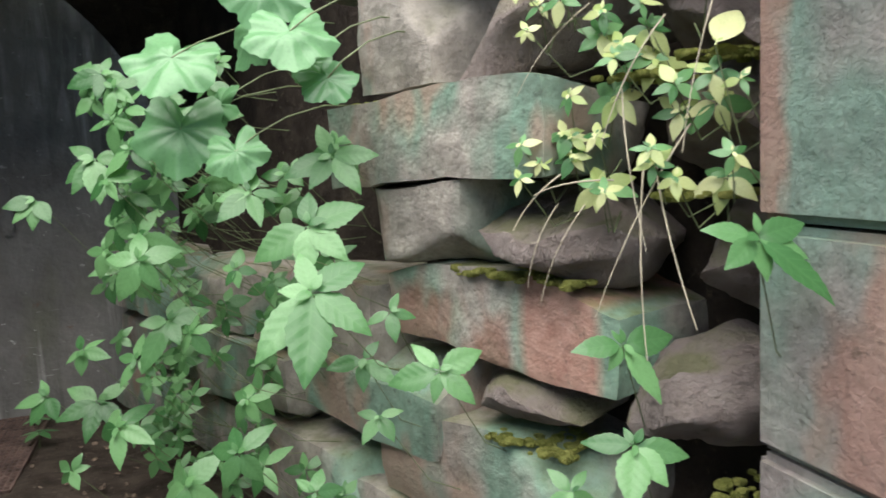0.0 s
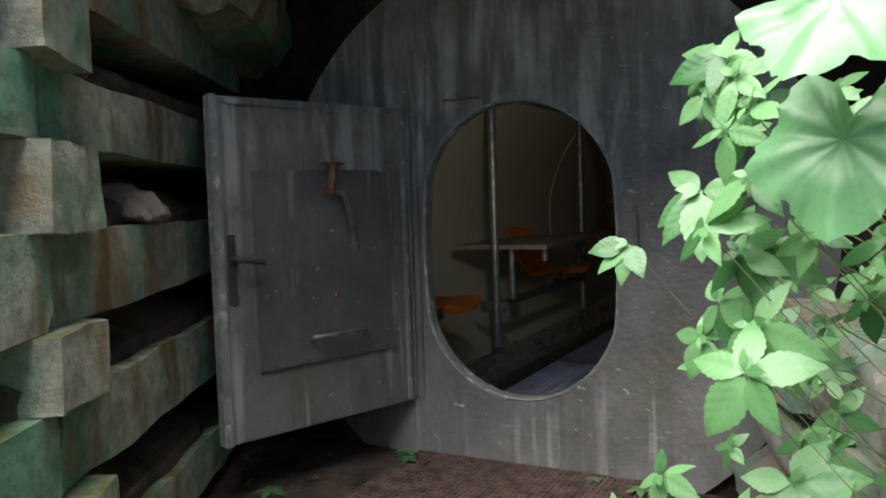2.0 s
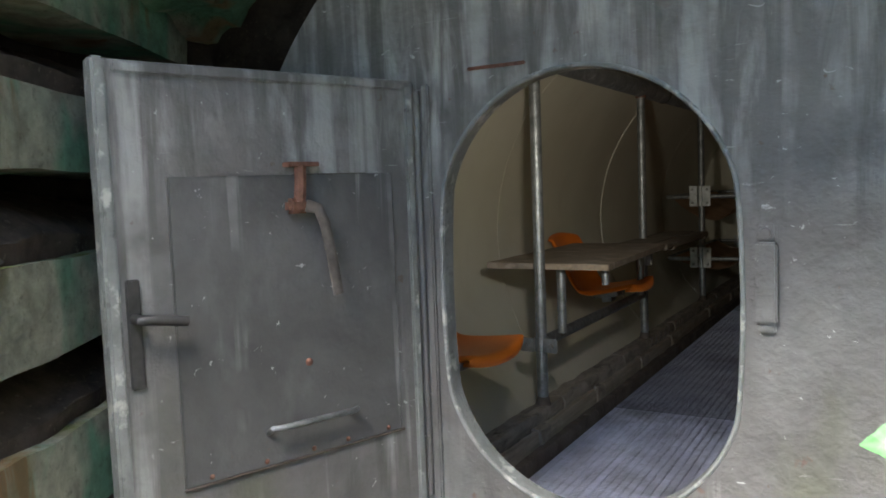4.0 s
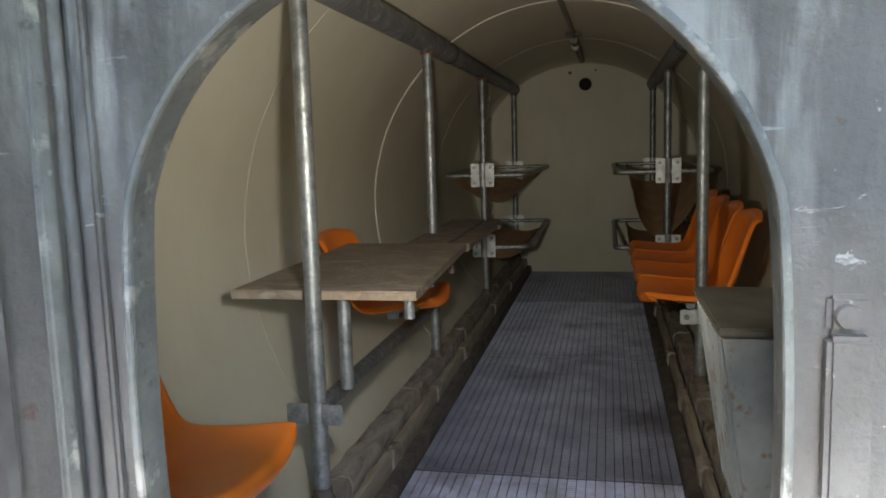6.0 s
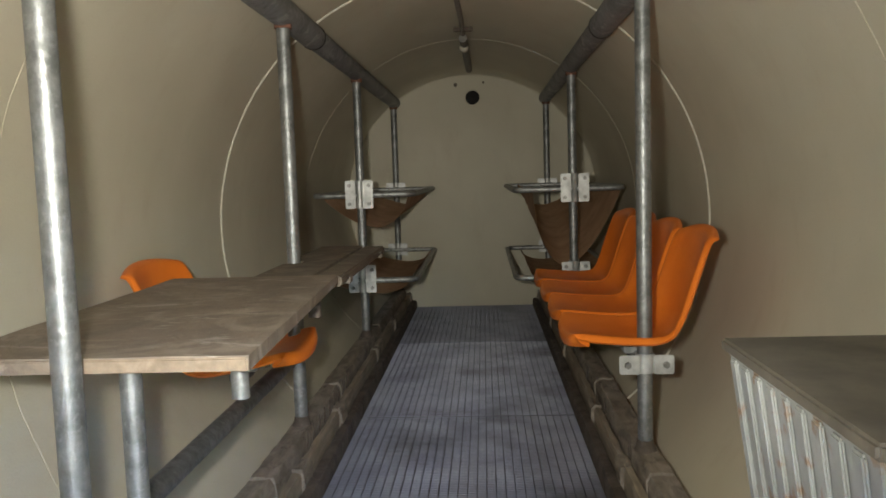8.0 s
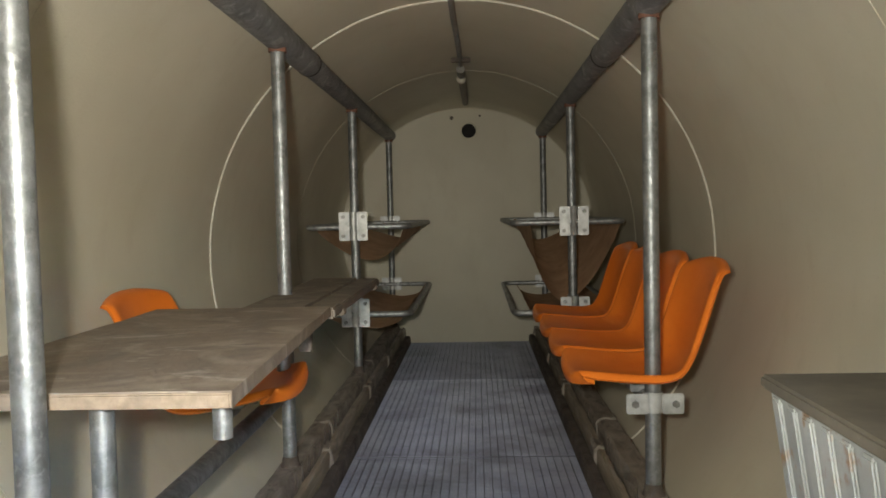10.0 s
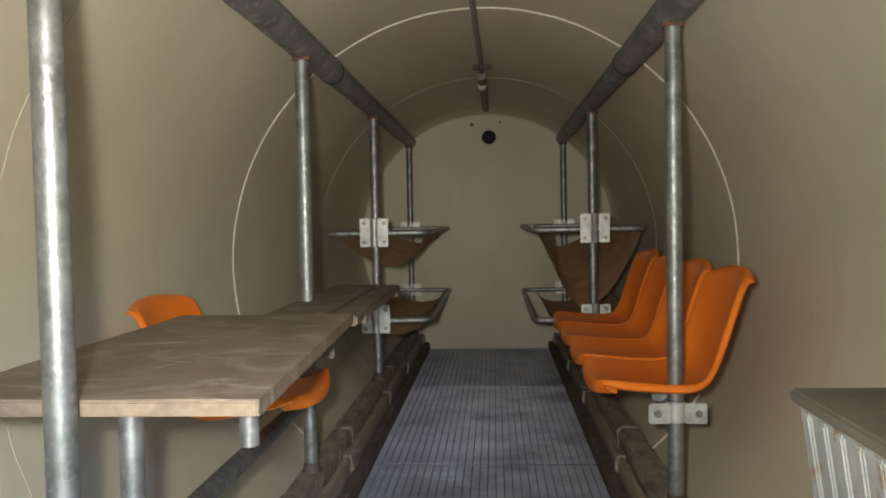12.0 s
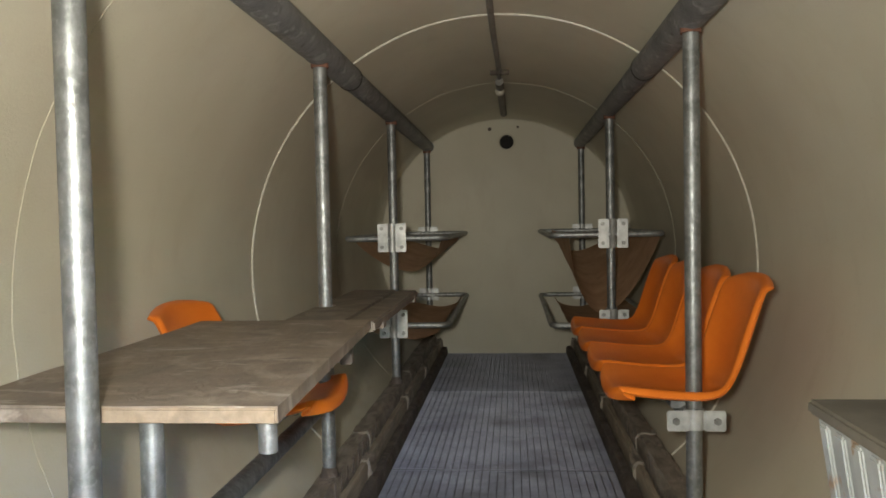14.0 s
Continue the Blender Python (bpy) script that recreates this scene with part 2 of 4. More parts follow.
def m_leaf(name, a, b, veins=True):
    k = Mat(name, 0.36, 0, 0.5)
    col = k.mix(k.rand(), a, b)
    col = k.mix(k.times(k.noise(25, 5, lo=0.5, hi=0.8), 0.35), col, tuple(v * 0.6 for v in a))
    if veins:
        sp = k.t.nodes.new("ShaderNodeSeparateXYZ")
        k.link(k.co, sp.inputs[0])

        def calc(op, a, b=None):
            n = k.t.nodes.new("ShaderNodeMath")
            n.operation = op
            for i, v in enumerate((a, b)):
                if isinstance(v, (int, float)):
                    n.inputs[i].default_value = v
                elif v is not None:
                    k.link(v, n.inputs[i])
            return n.outputs[0]

        ay = calc("ABSOLUTE", sp.outputs["Y"])
        wave = calc("SINE", calc("MULTIPLY", calc("SUBTRACT", sp.outputs["X"], calc("MULTIPLY", ay, 0.9)), 40))
        rib = calc("LESS_THAN", ay, 0.012)
        lines = calc("MAXIMUM", calc("GREATER_THAN", wave, 0.93), rib)
        col = k.mix(k.times(lines, 0.06), col, tuple(min(1, v * 1.5) for v in b))
        bp = k.t.nodes.new("ShaderNodeBump")
        bp.inputs["Strength"].default_value, bp.inputs["Distance"].default_value = 0.05, 0.008
        k.link(wave, bp.inputs["Height"])
        k.link(bp.outputs["Normal"], k.b.inputs["Normal"])
    k.link(col, k.b.inputs["Base Color"])
    tr = k.t.nodes.new("ShaderNodeBsdfTranslucent")
    k.link(k.mix(1.0, col, (1.0, 1.0, 0.7), "MULTIPLY"), tr.inputs["Color"])
    mx = k.t.nodes.new("ShaderNodeMixShader")
    mx.inputs[0].default_value = 0.35
    k.link(k.b.outputs[0], mx.inputs[1])
    k.link(tr.outputs[0], mx.inputs[2])
    k.link(mx.outputs[0], k.t.nodes["Material Output"].inputs["Surface"])
    return k.m


def m_timber():
    k = Mat("weathered_dark_timber", 0.9, 0, 0.25)
    g = k.noise(9, 8, (2.2, 0.8, 2.2), warp=0.6)
    c = k.mix(g, (0.16, 0.137, 0.113), (0.32, 0.28, 0.235))
    c = k.mix(k.times(k.noise(16, 8, (1.6, 1, 1.6), lo=0.58, hi=0.7), 0.7), c, (0.04, 0.034, 0.03))
    c = k.mix(k.times(k.noise(5, 6, lo=0.52, hi=0.72), 0.55), c, (0.29, 0.26, 0.215))
    return k.done(c, g, 0.6, 0.008)


def m_board(name="worn_plywood", v=1.0):
    k = Mat(name, 0.7)
    c = k.mix(k.noise(3.2, 6, warp=1.2), (0.16 * v, 0.125 * v, 0.095 * v), (0.235 * v, 0.182 * v, 0.135 * v))
    c = k.mix(k.times(k.noise(3, 8, lo=0.5, hi=0.64, warp=2.5), 0.6), c, (0.35 * v, 0.29 * v, 0.225 * v))
    c = k.mix(k.times(k.noise(5, 9, (0.8, 2.6, 1), lo=0.6, hi=0.66, warp=1.8), 0.6), c, (0.42 * v, 0.37 * v, 0.31 * v))
    c = k.mix(k.times(k.noise(4, 8, lo=0.58, hi=0.68, warp=2), 0.5), c, (0.11, 0.088, 0.067))
    c = k.mix(k.times(k.noise(75, 4, lo=0.6, hi=0.75), 0.3), c, (0.1, 0.08, 0.06))
    return k.done(c, k.noise(22, 9, warp=0.8), 0.45, 0.004)


def m_rim():
    # pale worn edges; on the hatch collar the paleness also stands for light
    k = Mat("worn_and_lit_grey_paint", 0.5)
    c = k.mix(k.noise(9, 6), (0.18, 0.185, 0.175), (0.3, 0.305, 0.29))
    c = k.mix(k.times(k.noise(30, 7, lo=0.6, hi=0.68), 0.7), c, (0.12, 0.12, 0.11))
    c = k.mix(k.times(k.noise(16, 8, lo=0.57, hi=0.66), 0.75), c, (0.6, 0.59, 0.54))
    return k.done(c, k.noise(50, 6), 0.4, 0.004)


TIMBER = m_timber()
PALE_TIMBER = m_wood("dusty_raw_timber", (0.22, 0.185, 0.14), (0.33, 0.28, 0.215), (0.1, 0.082, 0.064))
TANK_IN, TANK_OUT, GALV = m_tank_inside(), m_tank_outside(), m_galv()
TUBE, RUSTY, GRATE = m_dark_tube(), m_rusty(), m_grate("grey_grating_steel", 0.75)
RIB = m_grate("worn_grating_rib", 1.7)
# panel nearest the hatch: grating colour raised to hold the daylight falling there
DAYLIT = m_grate("daylit_grating_steel", 2.35)
BOARD, OLD_BOARD = m_board(), m_board("dark_dusty_board", 0.62)
EDGE = m_wood("pale_raw_wood_edge", (0.2, 0.15, 0.1), (0.28, 0.215, 0.15), (0.14, 0.1, 0.07))
ORANGE, CANVAS = m_orange(), m_canvas()
WHITE_STEEL = m_plain("bright_zinc_plate", (0.47, 0.48, 0.47), 0.4, 0.3)
BOLT = m_plain("dull_bolt_steel", (0.22, 0.22, 0.21), 0.45, 0.7)
RUST = m_plain("brown_rust", (0.16, 0.075, 0.05), 0.85, 0, 30, 0.4)
LATCH = m_plain("dark_worn_latch_steel", (0.06, 0.057, 0.055), 0.5, 0.3)
DARK = m_plain("black_void", (0.012, 0.011, 0.01), 0.9)
WELD = m_plain("pale_weld_seam", (0.5, 0.47, 0.385), 0.6, 0, 40, 0.12)
RIM, PANEL = m_rim(), m_panel()
FAINT = m_plain("faint_weld_seam", (0.45, 0.415, 0.32), 0.62, 0, 40, 0.1)
BOX_FRONT = m_box_front()
BOX_TOP = m_plain("dusty_brown_board", (0.11, 0.097, 0.074), 0.75, 0, 5, 0.35)
PAINTED = m_painted_stone("camouflage_painted_stone", (0.33, 0.3, 0.265), (0.14, 0.29, 0.21), (0.36, 0.23, 0.18), 0.5, False, 0.72)
PAINTED_RED = m_painted_stone("red_patched_painted_stone", (0.37, 0.34, 0.3), (0.17, 0.33, 0.24), (0.3, 0.14, 0.1), 0.8, True)
CRIB = m_painted_stone("mossy_painted_concrete", (0.38, 0.385, 0.3), (0.15, 0.34, 0.225), (0.3, 0.19, 0.1), 0.9, False, 0.9, True)
SLAB = m_painted_stone("camouflage_painted_slab", (0.3, 0.265, 0.25), (0.17, 0.29, 0.23), (0.36, 0.2, 0.155), 0.3, False, 0.75)
ROCK, SOIL, PATH_SOIL, CRIB_SOIL = m_rock(), m_soil(), m_soil("trodden_soil", 2.2), m_soil("crumbly_brown_soil", 3.4)
LEAF = m_leaf("green_leaf", (0.05, 0.16, 0.05), (0.2, 0.41, 0.17))
BIG_LEAF = m_leaf("broad_dull_leaf", (0.07, 0.2, 0.08), (0.2, 0.42, 0.2), False)
PALE_LEAF = m_leaf("pale_yellow_leaf", (0.38, 0.5, 0.16), (0.72, 0.74, 0.4))
STEM = m_plain("green_stem", (0.13, 0.16, 0.075), 0.6)
DRY = m_plain("dry_straw_stalk", (0.42, 0.37, 0.28), 0.8)


# ---- mesh helpers ----
def mesh(name, bm, mat, smooth=False):
    me = bpy.data.meshes.new(name)
    bmesh.ops.recalc_face_normals(bm, faces=bm.faces)
    bm.to_mesh(me)
    bm.free()
    me.materials.append(mat)
    if smooth:
        me.polygons.foreach_set("use_smooth", [True] * len(me.polygons))
        me.set_sharp_from_angle(angle=radians(40))
    return me


def part(name, bm, mat, parent=None, label="", smooth=False, at=None):
    ob = new(name, mesh(name, bm, mat, smooth) if isinstance(bm, bmesh.types.BMesh) else bm)
    if parent:
        ob.parent = parent
    if at is not None:
        ob.matrix_basis = at
    return tagged(ob, label)


def thing(name, at, label, category, group="", kind=""):
    ob = new(name)
    ob.empty_display_size = 0.1
    ob.matrix_basis = at if isinstance(at, Matrix) else Matrix.Translation(at)
    return tagged(ob, label, category, group, kind)


def box(x0, x1, y0, y1, z0, z1, bevel=0.003, bm=None):
    bm = bm or bmesh.new()
    m = Matrix.Translation(((x0 + x1) / 2, (y0 + y1) / 2, (z0 + z1) / 2)) @ Matrix.Diagonal((x1 - x0, y1 - y0, z1 - z0, 1))
    r = bmesh.ops.create_cube(bm, size=1, matrix=m)
    if bevel:
        edges = list({e for v in r["verts"] for e in v.link_edges})
        bmesh.ops.bevel(bm, geom=edges, offset=bevel, segments=2, affect="EDGES")
    return bm


def rings(loops, closed=True, caps=True, bm=None):
    """A skin over loops of points of equal count."""
    bm = bm or bmesh.new()
    vs = [[bm.verts.new(p) for p in lp] for lp in loops]
    n = len(vs[0])
    for a, b in zip(vs, vs[1:]):
        for i in range(n if closed else n - 1):
            j = (i + 1) % n
            bm.faces.new((a[i], a[j], b[j], b[i]))
    if caps and closed:
        bm.faces.new(vs[0])
        bm.faces.new(vs[-1][::-1])
    return bm


def pipe(points, r, seg=12, bm=None, closed=False, taper=1.0):
    """A round tube along points."""
    ps = [Vector(p) for p in points]
    loops = []
    n = len(ps)
    side = None
    for i, p in enumerate(ps):
        a = ps[i - 1] if (i or closed) else p
        b = ps[(i + 1) % n] if (i < n - 1 or closed) else p
        d = (b - a).normalized()
        if side is None:
            side = d.orthogonal().normalized()
        side = (side - d * side.dot(d)).normalized()
        up = d.cross(side)
        k = r * (1 + (taper - 1) * i / max(1, n - 1))
        loops.append([p + k * (math.cos(2 * math.pi * j / seg) * side + math.sin(2 * math.pi * j / seg) * up) for j in range(seg)])
    if closed:
        loops.append(loops[0])
        bm = rings(loops, True, False, bm)
        bmesh.ops.remove_doubles(bm, verts=bm.verts, dist=1e-5)
        return bm
    return rings(loops, True, True, bm)


def round_path(pts, r, steps=5):
    """Closed path through corners pts with rounded turns."""
    out = []
    n = len(pts)
    for i in range(n):
        p, a, b = Vector(pts[i]), Vector(pts[i - 1]), Vector(pts[(i + 1) % n])
        u, v = (a - p).normalized() * r, (b - p).normalized() * r
        for s in range(steps + 1):
            t = s / steps
            out.append((p + u) * (1 - t) ** 2 + p * 2 * t * (1 - t) + (p + v) * t * t)
    return out


def stone(size, seed, rough=0.06, square=0.82, cuts=9, facets=0, cut=0.8):
    """A stone block: a rounded box pushed about by noise."""
    bm = bmesh.new()
    bmesh.ops.create_cube(bm, size=2)
    bmesh.ops.subdivide_edges(bm, edges=bm.edges[:], cuts=cuts, use_grid_fill=True)
    off = Vector((seed * 3.7, seed * 1.3, seed * 5.1))
    sx, sy, sz = size
    rs = random.Random(seed)
    planes = []
    for _ in range(facets):
        d = Vector((rs.uniform(-1, 1) / sx, rs.uniform(-1, 1) / sy, rs.uniform(-1, 1) / sz)).normalized()
        planes.append((d, cut * rs.uniform(0.85, 1.05) * 0.5 * math.sqrt((d.x * sx) ** 2 + (d.y * sy) ** 2 + (d.z * sz) ** 2)))
    for v in bm.verts:
        p = v.co.copy()
        q = p.normalized() * 1.25
        p = p * square + q * (1 - square)
        w = Vector((p.x * sx, p.y * sy, p.z * sz)) * 0.5
        for d, h in planes:
            over = w.dot(d) - h
            if over > 0:
                w -= d * over
        n1 = noise.noise_vector(w * 4 + off)
        n2 = noise.noise_vector(w * 14 + off)
        n3 = noise.noise_vector(w * 40 + off)
        v.co = w + n1 * rough + n2 * rough * 0.35 + n3 * rough * 0.12
    return bm


def sheet(w, h, nx, ny, fn, bm=None):
    """A grid sheet, fn(u, v) gives each point."""
    bm = bm or bmesh.new()
    g = [[bm.verts.new(fn(w * i / nx, h * j / ny)) for i in range(nx + 1)] for j in range(ny + 1)]
    for j in range(ny):
        for i in range(nx):
            bm.faces.new((g[j][i], g[j][i + 1], g[j + 1][i + 1], g[j + 1][i]))
    return bm


# ---- the plan ----
GROUND, DECK = -0.17, -0.14          # outside ground, top of the inside grating
AXIS_Z, R_IN, LONG = 0.745, 1.07, 6.5  # the tank lying along y
POST_X, POST_R, RAIL_Z = 0.62, 0.025, 1.57
HATCH_X, HATCH_Z, HATCH_R, HATCH_S = 0.013, 0.705, 0.42, 0.19


def hatch_loop(grow, y, n=96):
    """The hatch outline, a circle drawn out upwards, seen along y."""
    pts = []
    for i in range(n):
        a = 2 * math.pi * i / n
        r = HATCH_R + grow
        x, z = r * math.cos(a), r * math.sin(a)
        z += HATCH_S * max(-1, min(1, 4 * math.sin(a)))
        pts.append((HATCH_X + x, y, HATCH_Z + z))
    return pts


def disc_loop(r, y, n=96):
    return [(r * math.cos(2 * math.pi * i / n), y, AXIS_Z + r * math.sin(2 * math.pi * i / n)) for i in range(n)]


# ---- tank ----
def build_tank():
    t = thing("wall_tank", (0, 0, 0), "beige painted inside of a welded steel tank", "tank wall", kind="structure")
    ys = [0.012, 0.4, 1.7, 3.35, 5.0, 6.25, 6.38, 6.45, LONG]
    inner = [disc_loop(R_IN - max(0, y - 6.25) ** 2 * 0.6, y) for y in ys]
    part("shell", rings(inner + [disc_loop(R_IN + 0.02, y) for y in ys[::-1]], True, False), TANK_IN, t, smooth=True)
    part("end_plate", rings([disc_loop(R_IN + 0.019, LONG - 0.002), disc_loop(R_IN + 0.019, LONG + 0.03)]), TANK_IN, t)
    for y in (1.7, 3.35, 5.0):
        lp = []
        for i in range(200):
            a = 2 * math.pi * i / 200
            j = 0.006 * noise.noise((a * 9, y, 0)) + 0.003 * noise.noise((a * 40, y, 3))
            lp.append(((R_IN - 0.001) * math.cos(a), y + j, AXIS_Z + (R_IN - 0.001) * math.sin(a)))
        part("weld_seam", pipe(lp, 0.0075 if y == 3.35 else 0.0015, 6, closed=True), WELD if y == 3.35 else FAINT, t, "pale raised weld seam", True)
    part("end_seam", pipe(disc_loop(R_IN - 0.039, LONG - 0.004, 120), 0.006, 6, closed=True), TANK_IN, t, smooth=True)

    f = thing("wall_front", (0, 0, 0), "weathered grey painted steel end plate of a tank with an oval hatch", "tank front", kind="structure")
    loops = [disc_loop(1.2, -0.012), hatch_loop(0.012, -0.012), hatch_loop(0.003, -0.009), hatch_loop(0.0, -0.002),
             hatch_loop(0.0, 0.045), hatch_loop(0.004, 0.05), hatch_loop(0.014, 0.05), hatch_loop(0.016, 0.012), disc_loop(1.2, 0.012), disc_loop(1.2, -0.012)]
    bm = rings(loops, True, False)
    bmesh.ops.remove_doubles(bm, verts=bm.verts, dist=1e-5)
    part("plate", bm, TANK_OUT, f, smooth=True)
    part("rim", pipe(hatch_loop(0.003, -0.011, 160), 0.0065, 8, closed=True), RIM, f, "pale worn edge of the hatch", True)
    # inner collar painted lighter in place of the carried lamp's light on it
    lin = [hatch_loop(-0.0025, -0.006, 120), hatch_loop(-0.0025, 0.046, 120), hatch_loop(-0.0005, 0.046, 120), hatch_loop(-0.0005, -0.006, 120)]
    part("collar", rings(lin + lin[:1], True, False), RIM, f, "worn collar of the hatch, light on it put into its pale paint", True)
    # lock bar beside the hatch
    lk = part("lock_bar", box(0.468, 0.517, -0.04, -0.012, 0.655, 0.85, 0.006), TANK_OUT, f, "grey flat steel lock bar", True)
    bm = bmesh.new()
    bmesh.ops.create_cone(bm, cap_ends=True, segments=16, radius1=0.016, radius2=0.013, depth=0.02, matrix=pose(0.49, -0.026, 0.872, 90))
    part("rivet", bm, TANK_OUT, lk, smooth=True)
    part("lug", box(0.47, 0.515, -0.026, -0.012, 0.85, 0.895, 0.006), TANK_OUT, lk)
    part("lug", box(0.474, 0.512, -0.03, -0.012, 0.632, 0.653, 0.004), TANK_OUT, lk)
    part("drip_strip", box(-0.3, -0.12, -0.02, -0.012, 1.335, 1.345, 0.003), RUST, f, "rusty drip strip")
    part("stop_strip", box(-0.452, -0.428, -0.03, -0.012, 0.06, 1.31, 0.005), TANK_OUT, f, "grey strip beside the door")


build_tank()


# ---- hatch door ----
def build_door():
    w, z0, z1 = 0.915, 0.055, 1.322
    ang = math.degrees(math.atan2(-0.868, -0.303))
    d = thing("door_1", pose(-0.467, -0.022, 0, 0, 0, ang), "open weathered grey steel door with streaks, standing beside the hatch", "steel door", kind="structure")
    # the seen side is at +y here
    part("leaf", box(0.012, w, -0.03, 0.0, z0, z1, 0.006), TANK_OUT, d, smooth=True)
    part("edge_frame", box(w - 0.028, w + 0.004, -0.05, 0.007, z0 - 0.004, z1 + 0.004, 0.006), RIM, d, "worn pale outer edge")
    part("edge_frame", box(0.03, 0.058, 0.0, 0.014, z0 + 0.01, z1 - 0.02, 0.006), RIM, d, "worn pale edge strip")
    part("panel", box(0.11, 0.765, 0.0, 0.006, 0.306, 1.056, 0.003), PANEL, d, "darker grey riveted sheet panel")
    for x0, x1, za, zb in ((0.765, 0.767, 0.306, 1.056), (0.108, 0.11, 0.306, 1.056), (0.2, 0.43, 1.056, 1.0578)):
        part("seam", box(x0, x1, 0.0, 0.005, za, zb, 0.0005), RUSTY if zb - za < 0.01 else TANK_OUT, d, "worn seam of the panel")
    part("strip", box(0.1, 0.77, 0.002, 0.009, 0.3, 0.306, 0.0015), RUSTY, d, "dark rusty lower edge of the panel")
    part("hinge_tube", pipe([(0.004, -0.004, z0 + 0.02), (0.004, -0.004, 0.7), (0.004, -0.004, z1 - 0.03)], 0.011), TANK_OUT, d, smooth=True)
    part("edge_frame", box(0.06, w - 0.04, -0.002, 0.009, z1 - 0.03, z1 - 0.004, 0.004), TANK_OUT, d)
    hk = part("hook", box(0.37, 0.462, 0.006, 0.04, 1.076, 1.088, 0.002), RUST, d, "rusty hanging hook lever")
    part("neck", pipe([(0.42, 0.024, 1.082), (0.425, 0.03, 1.03), (0.43, 0.03, 0.985)], 0.016, 8), RUST, hk, smooth=True)
    part("knuckle", box(0.405, 0.465, 0.006, 0.045, 0.955, 0.995, 0.01), RUST, hk, smooth=True)
    bm = pipe([(0.42, 0.04, 0.975), (0.385, 0.046, 0.965), (0.368, 0.05, 0.925), (0.35, 0.05, 0.83), (0.336, 0.05, 0.735)], 0.016, 8)
    for v in bm.verts:
        v.co.y = 0.048 + (v.co.y - 0.048) * 0.4
    part("lever", bm, m_plain("worn_lever_steel", (0.13, 0.112, 0.1), 0.7, 0.1, 14, 0.45), hk, "long grey flat lever", True)
    lp = part("latch_plate", box(0.845, 0.877, 0.0, 0.01, 0.57, 0.825, 0.003), LATCH, d, "dark latch plate")
    part("latch_lever", pipe([(0.862, 0.0, 0.735), (0.862, 0.05, 0.735), (0.84, 0.058, 0.734), (0.757, 0.056, 0.722)], 0.012, 10), LATCH, lp, "dark bent lever handle", True)
    gb = part("grab_bar", pipe([(0.54, 0.0, 0.39), (0.545, 0.04, 0.412), (0.53, 0.05, 0.412), (0.3, 0.05, 0.41), (0.287, 0.04, 0.41), (0.29, 0.0, 0.39)], 0.008, 8), GALV, d, "thin bent grab bar", True)
    for x in (0.16, 0.3, 0.41, 0.55, 0.7):
        bm = bmesh.new()
        bmesh.ops.create_uvsphere(bm, u_segments=10, v_segments=6, radius=0.007, matrix=pose(x, 0.006, 0.32))
        part("rivet", bm, RUST, d, smooth=True)
    bm = bmesh.new()
    bmesh.ops.create_uvsphere(bm, u_segments=10, v_segments=6, radius=0.011, matrix=pose(0.412, 0.006, 0.557))
    part("rivet", bm, RUST, d, smooth=True)


build_door()


# ---- frame of tubes inside ----
def post(x, y):
    t = thing("post", (x, y, 0), "galvanised steel tube post between floor beam and top rail", "post", "posts of the tank")
    part("tube", pipe([(0, 0, 0.02), (0, 0, 0.4), (0, 0, 1.0), (0, 0, RAIL_Z - 0.045)], POST_R, 20), GALV, t, smooth=True)
    part("collar", pipe([(0, 0, RAIL_Z - 0.06), (0, 0, RAIL_Z - 0.035)], POST_R + 0.007, 20), RUST, t, "rusty weld collar", True)
    part("foot", pipe([(0, 0, 0.018), (0, 0, 0.03), (0, 0, 0.055)], POST_R + 0.012, 16, taper=0.72), RUSTY, t, "rusty weld at the foot", True)
    return t


LEFT_Y, RIGHT_Y = (1.2, 2.83, 4.51, 6.4), (2.51, 4.55, 6.4)
for y in LEFT_Y:
    post(-POST_X, y)
for y in RIGHT_Y:
    post(POST_X, y)


def top_rail(x, joints):
    t = thing("top_rail", (x, 0, RAIL_Z), "dark painted steel tube rail with worn patches", "rail", "top rails")
    part("joint", pipe([(0, 3.352, 0), (0, 3.358, 0), (0, 3.364, 0)], 0.0555, 24), DARK, t, "dark open joint between two tubes", True)
    for a, b, r in joints:
        part("tube", pipe([(0, a, 0), (0, (a + b) / 2, 0), (0, b, 0)], r, 24), TUBE, t, smooth=True)
    return t


for x in (-POST_X, POST_X):
    top_rail(x, ((0.06, 3.36, 0.054), (3.34, LONG - 0.002, 0.049)))


def clamp(x, y, z, w, h, colour, label, front=0.029):
    """A two-plate bolted clamp round a post."""
    t = thing("clamp", (x, y, z), label, "clamp", "post clamps")
    for s in (-1, 1):
        pl = part("plate", box(*sorted((s * 0.021, s * w / 2)), -front - 0.009, -front, -h / 2, h / 2, 0.004), colour, t)
        for zz in ((-h * 0.33, h * 0.33) if h > 0.1 else (0,)):
            bm = bmesh.new()
            bmesh.ops.create_cone(bm, cap_ends=True, segments=6, radius1=0.012, radius2=0.011, depth=0.012, matrix=pose(s * w * 0.35, -front - 0.014, zz, 90))
            part("bolt", bm, BOLT, pl)
    arc = []
    for y0, z1 in ((0, -h / 2), (0, h / 2)):
        arc.append([(0.031 * math.cos(a), -(0.031 + (front - 0.029)) * math.sin(a) if math.sin(a) > 0 else -0.031 * math.sin(a), z1) for a in np.linspace(0, 2 * math.pi, 21)[:-1]])
    inner = [[(p[0] * 0.88, p[1] * 0.88, p[2]) for p in lp] for lp in arc]
    bm = rings([arc[0], arc[1], inner[1], inner[0], arc[0]], True, False)
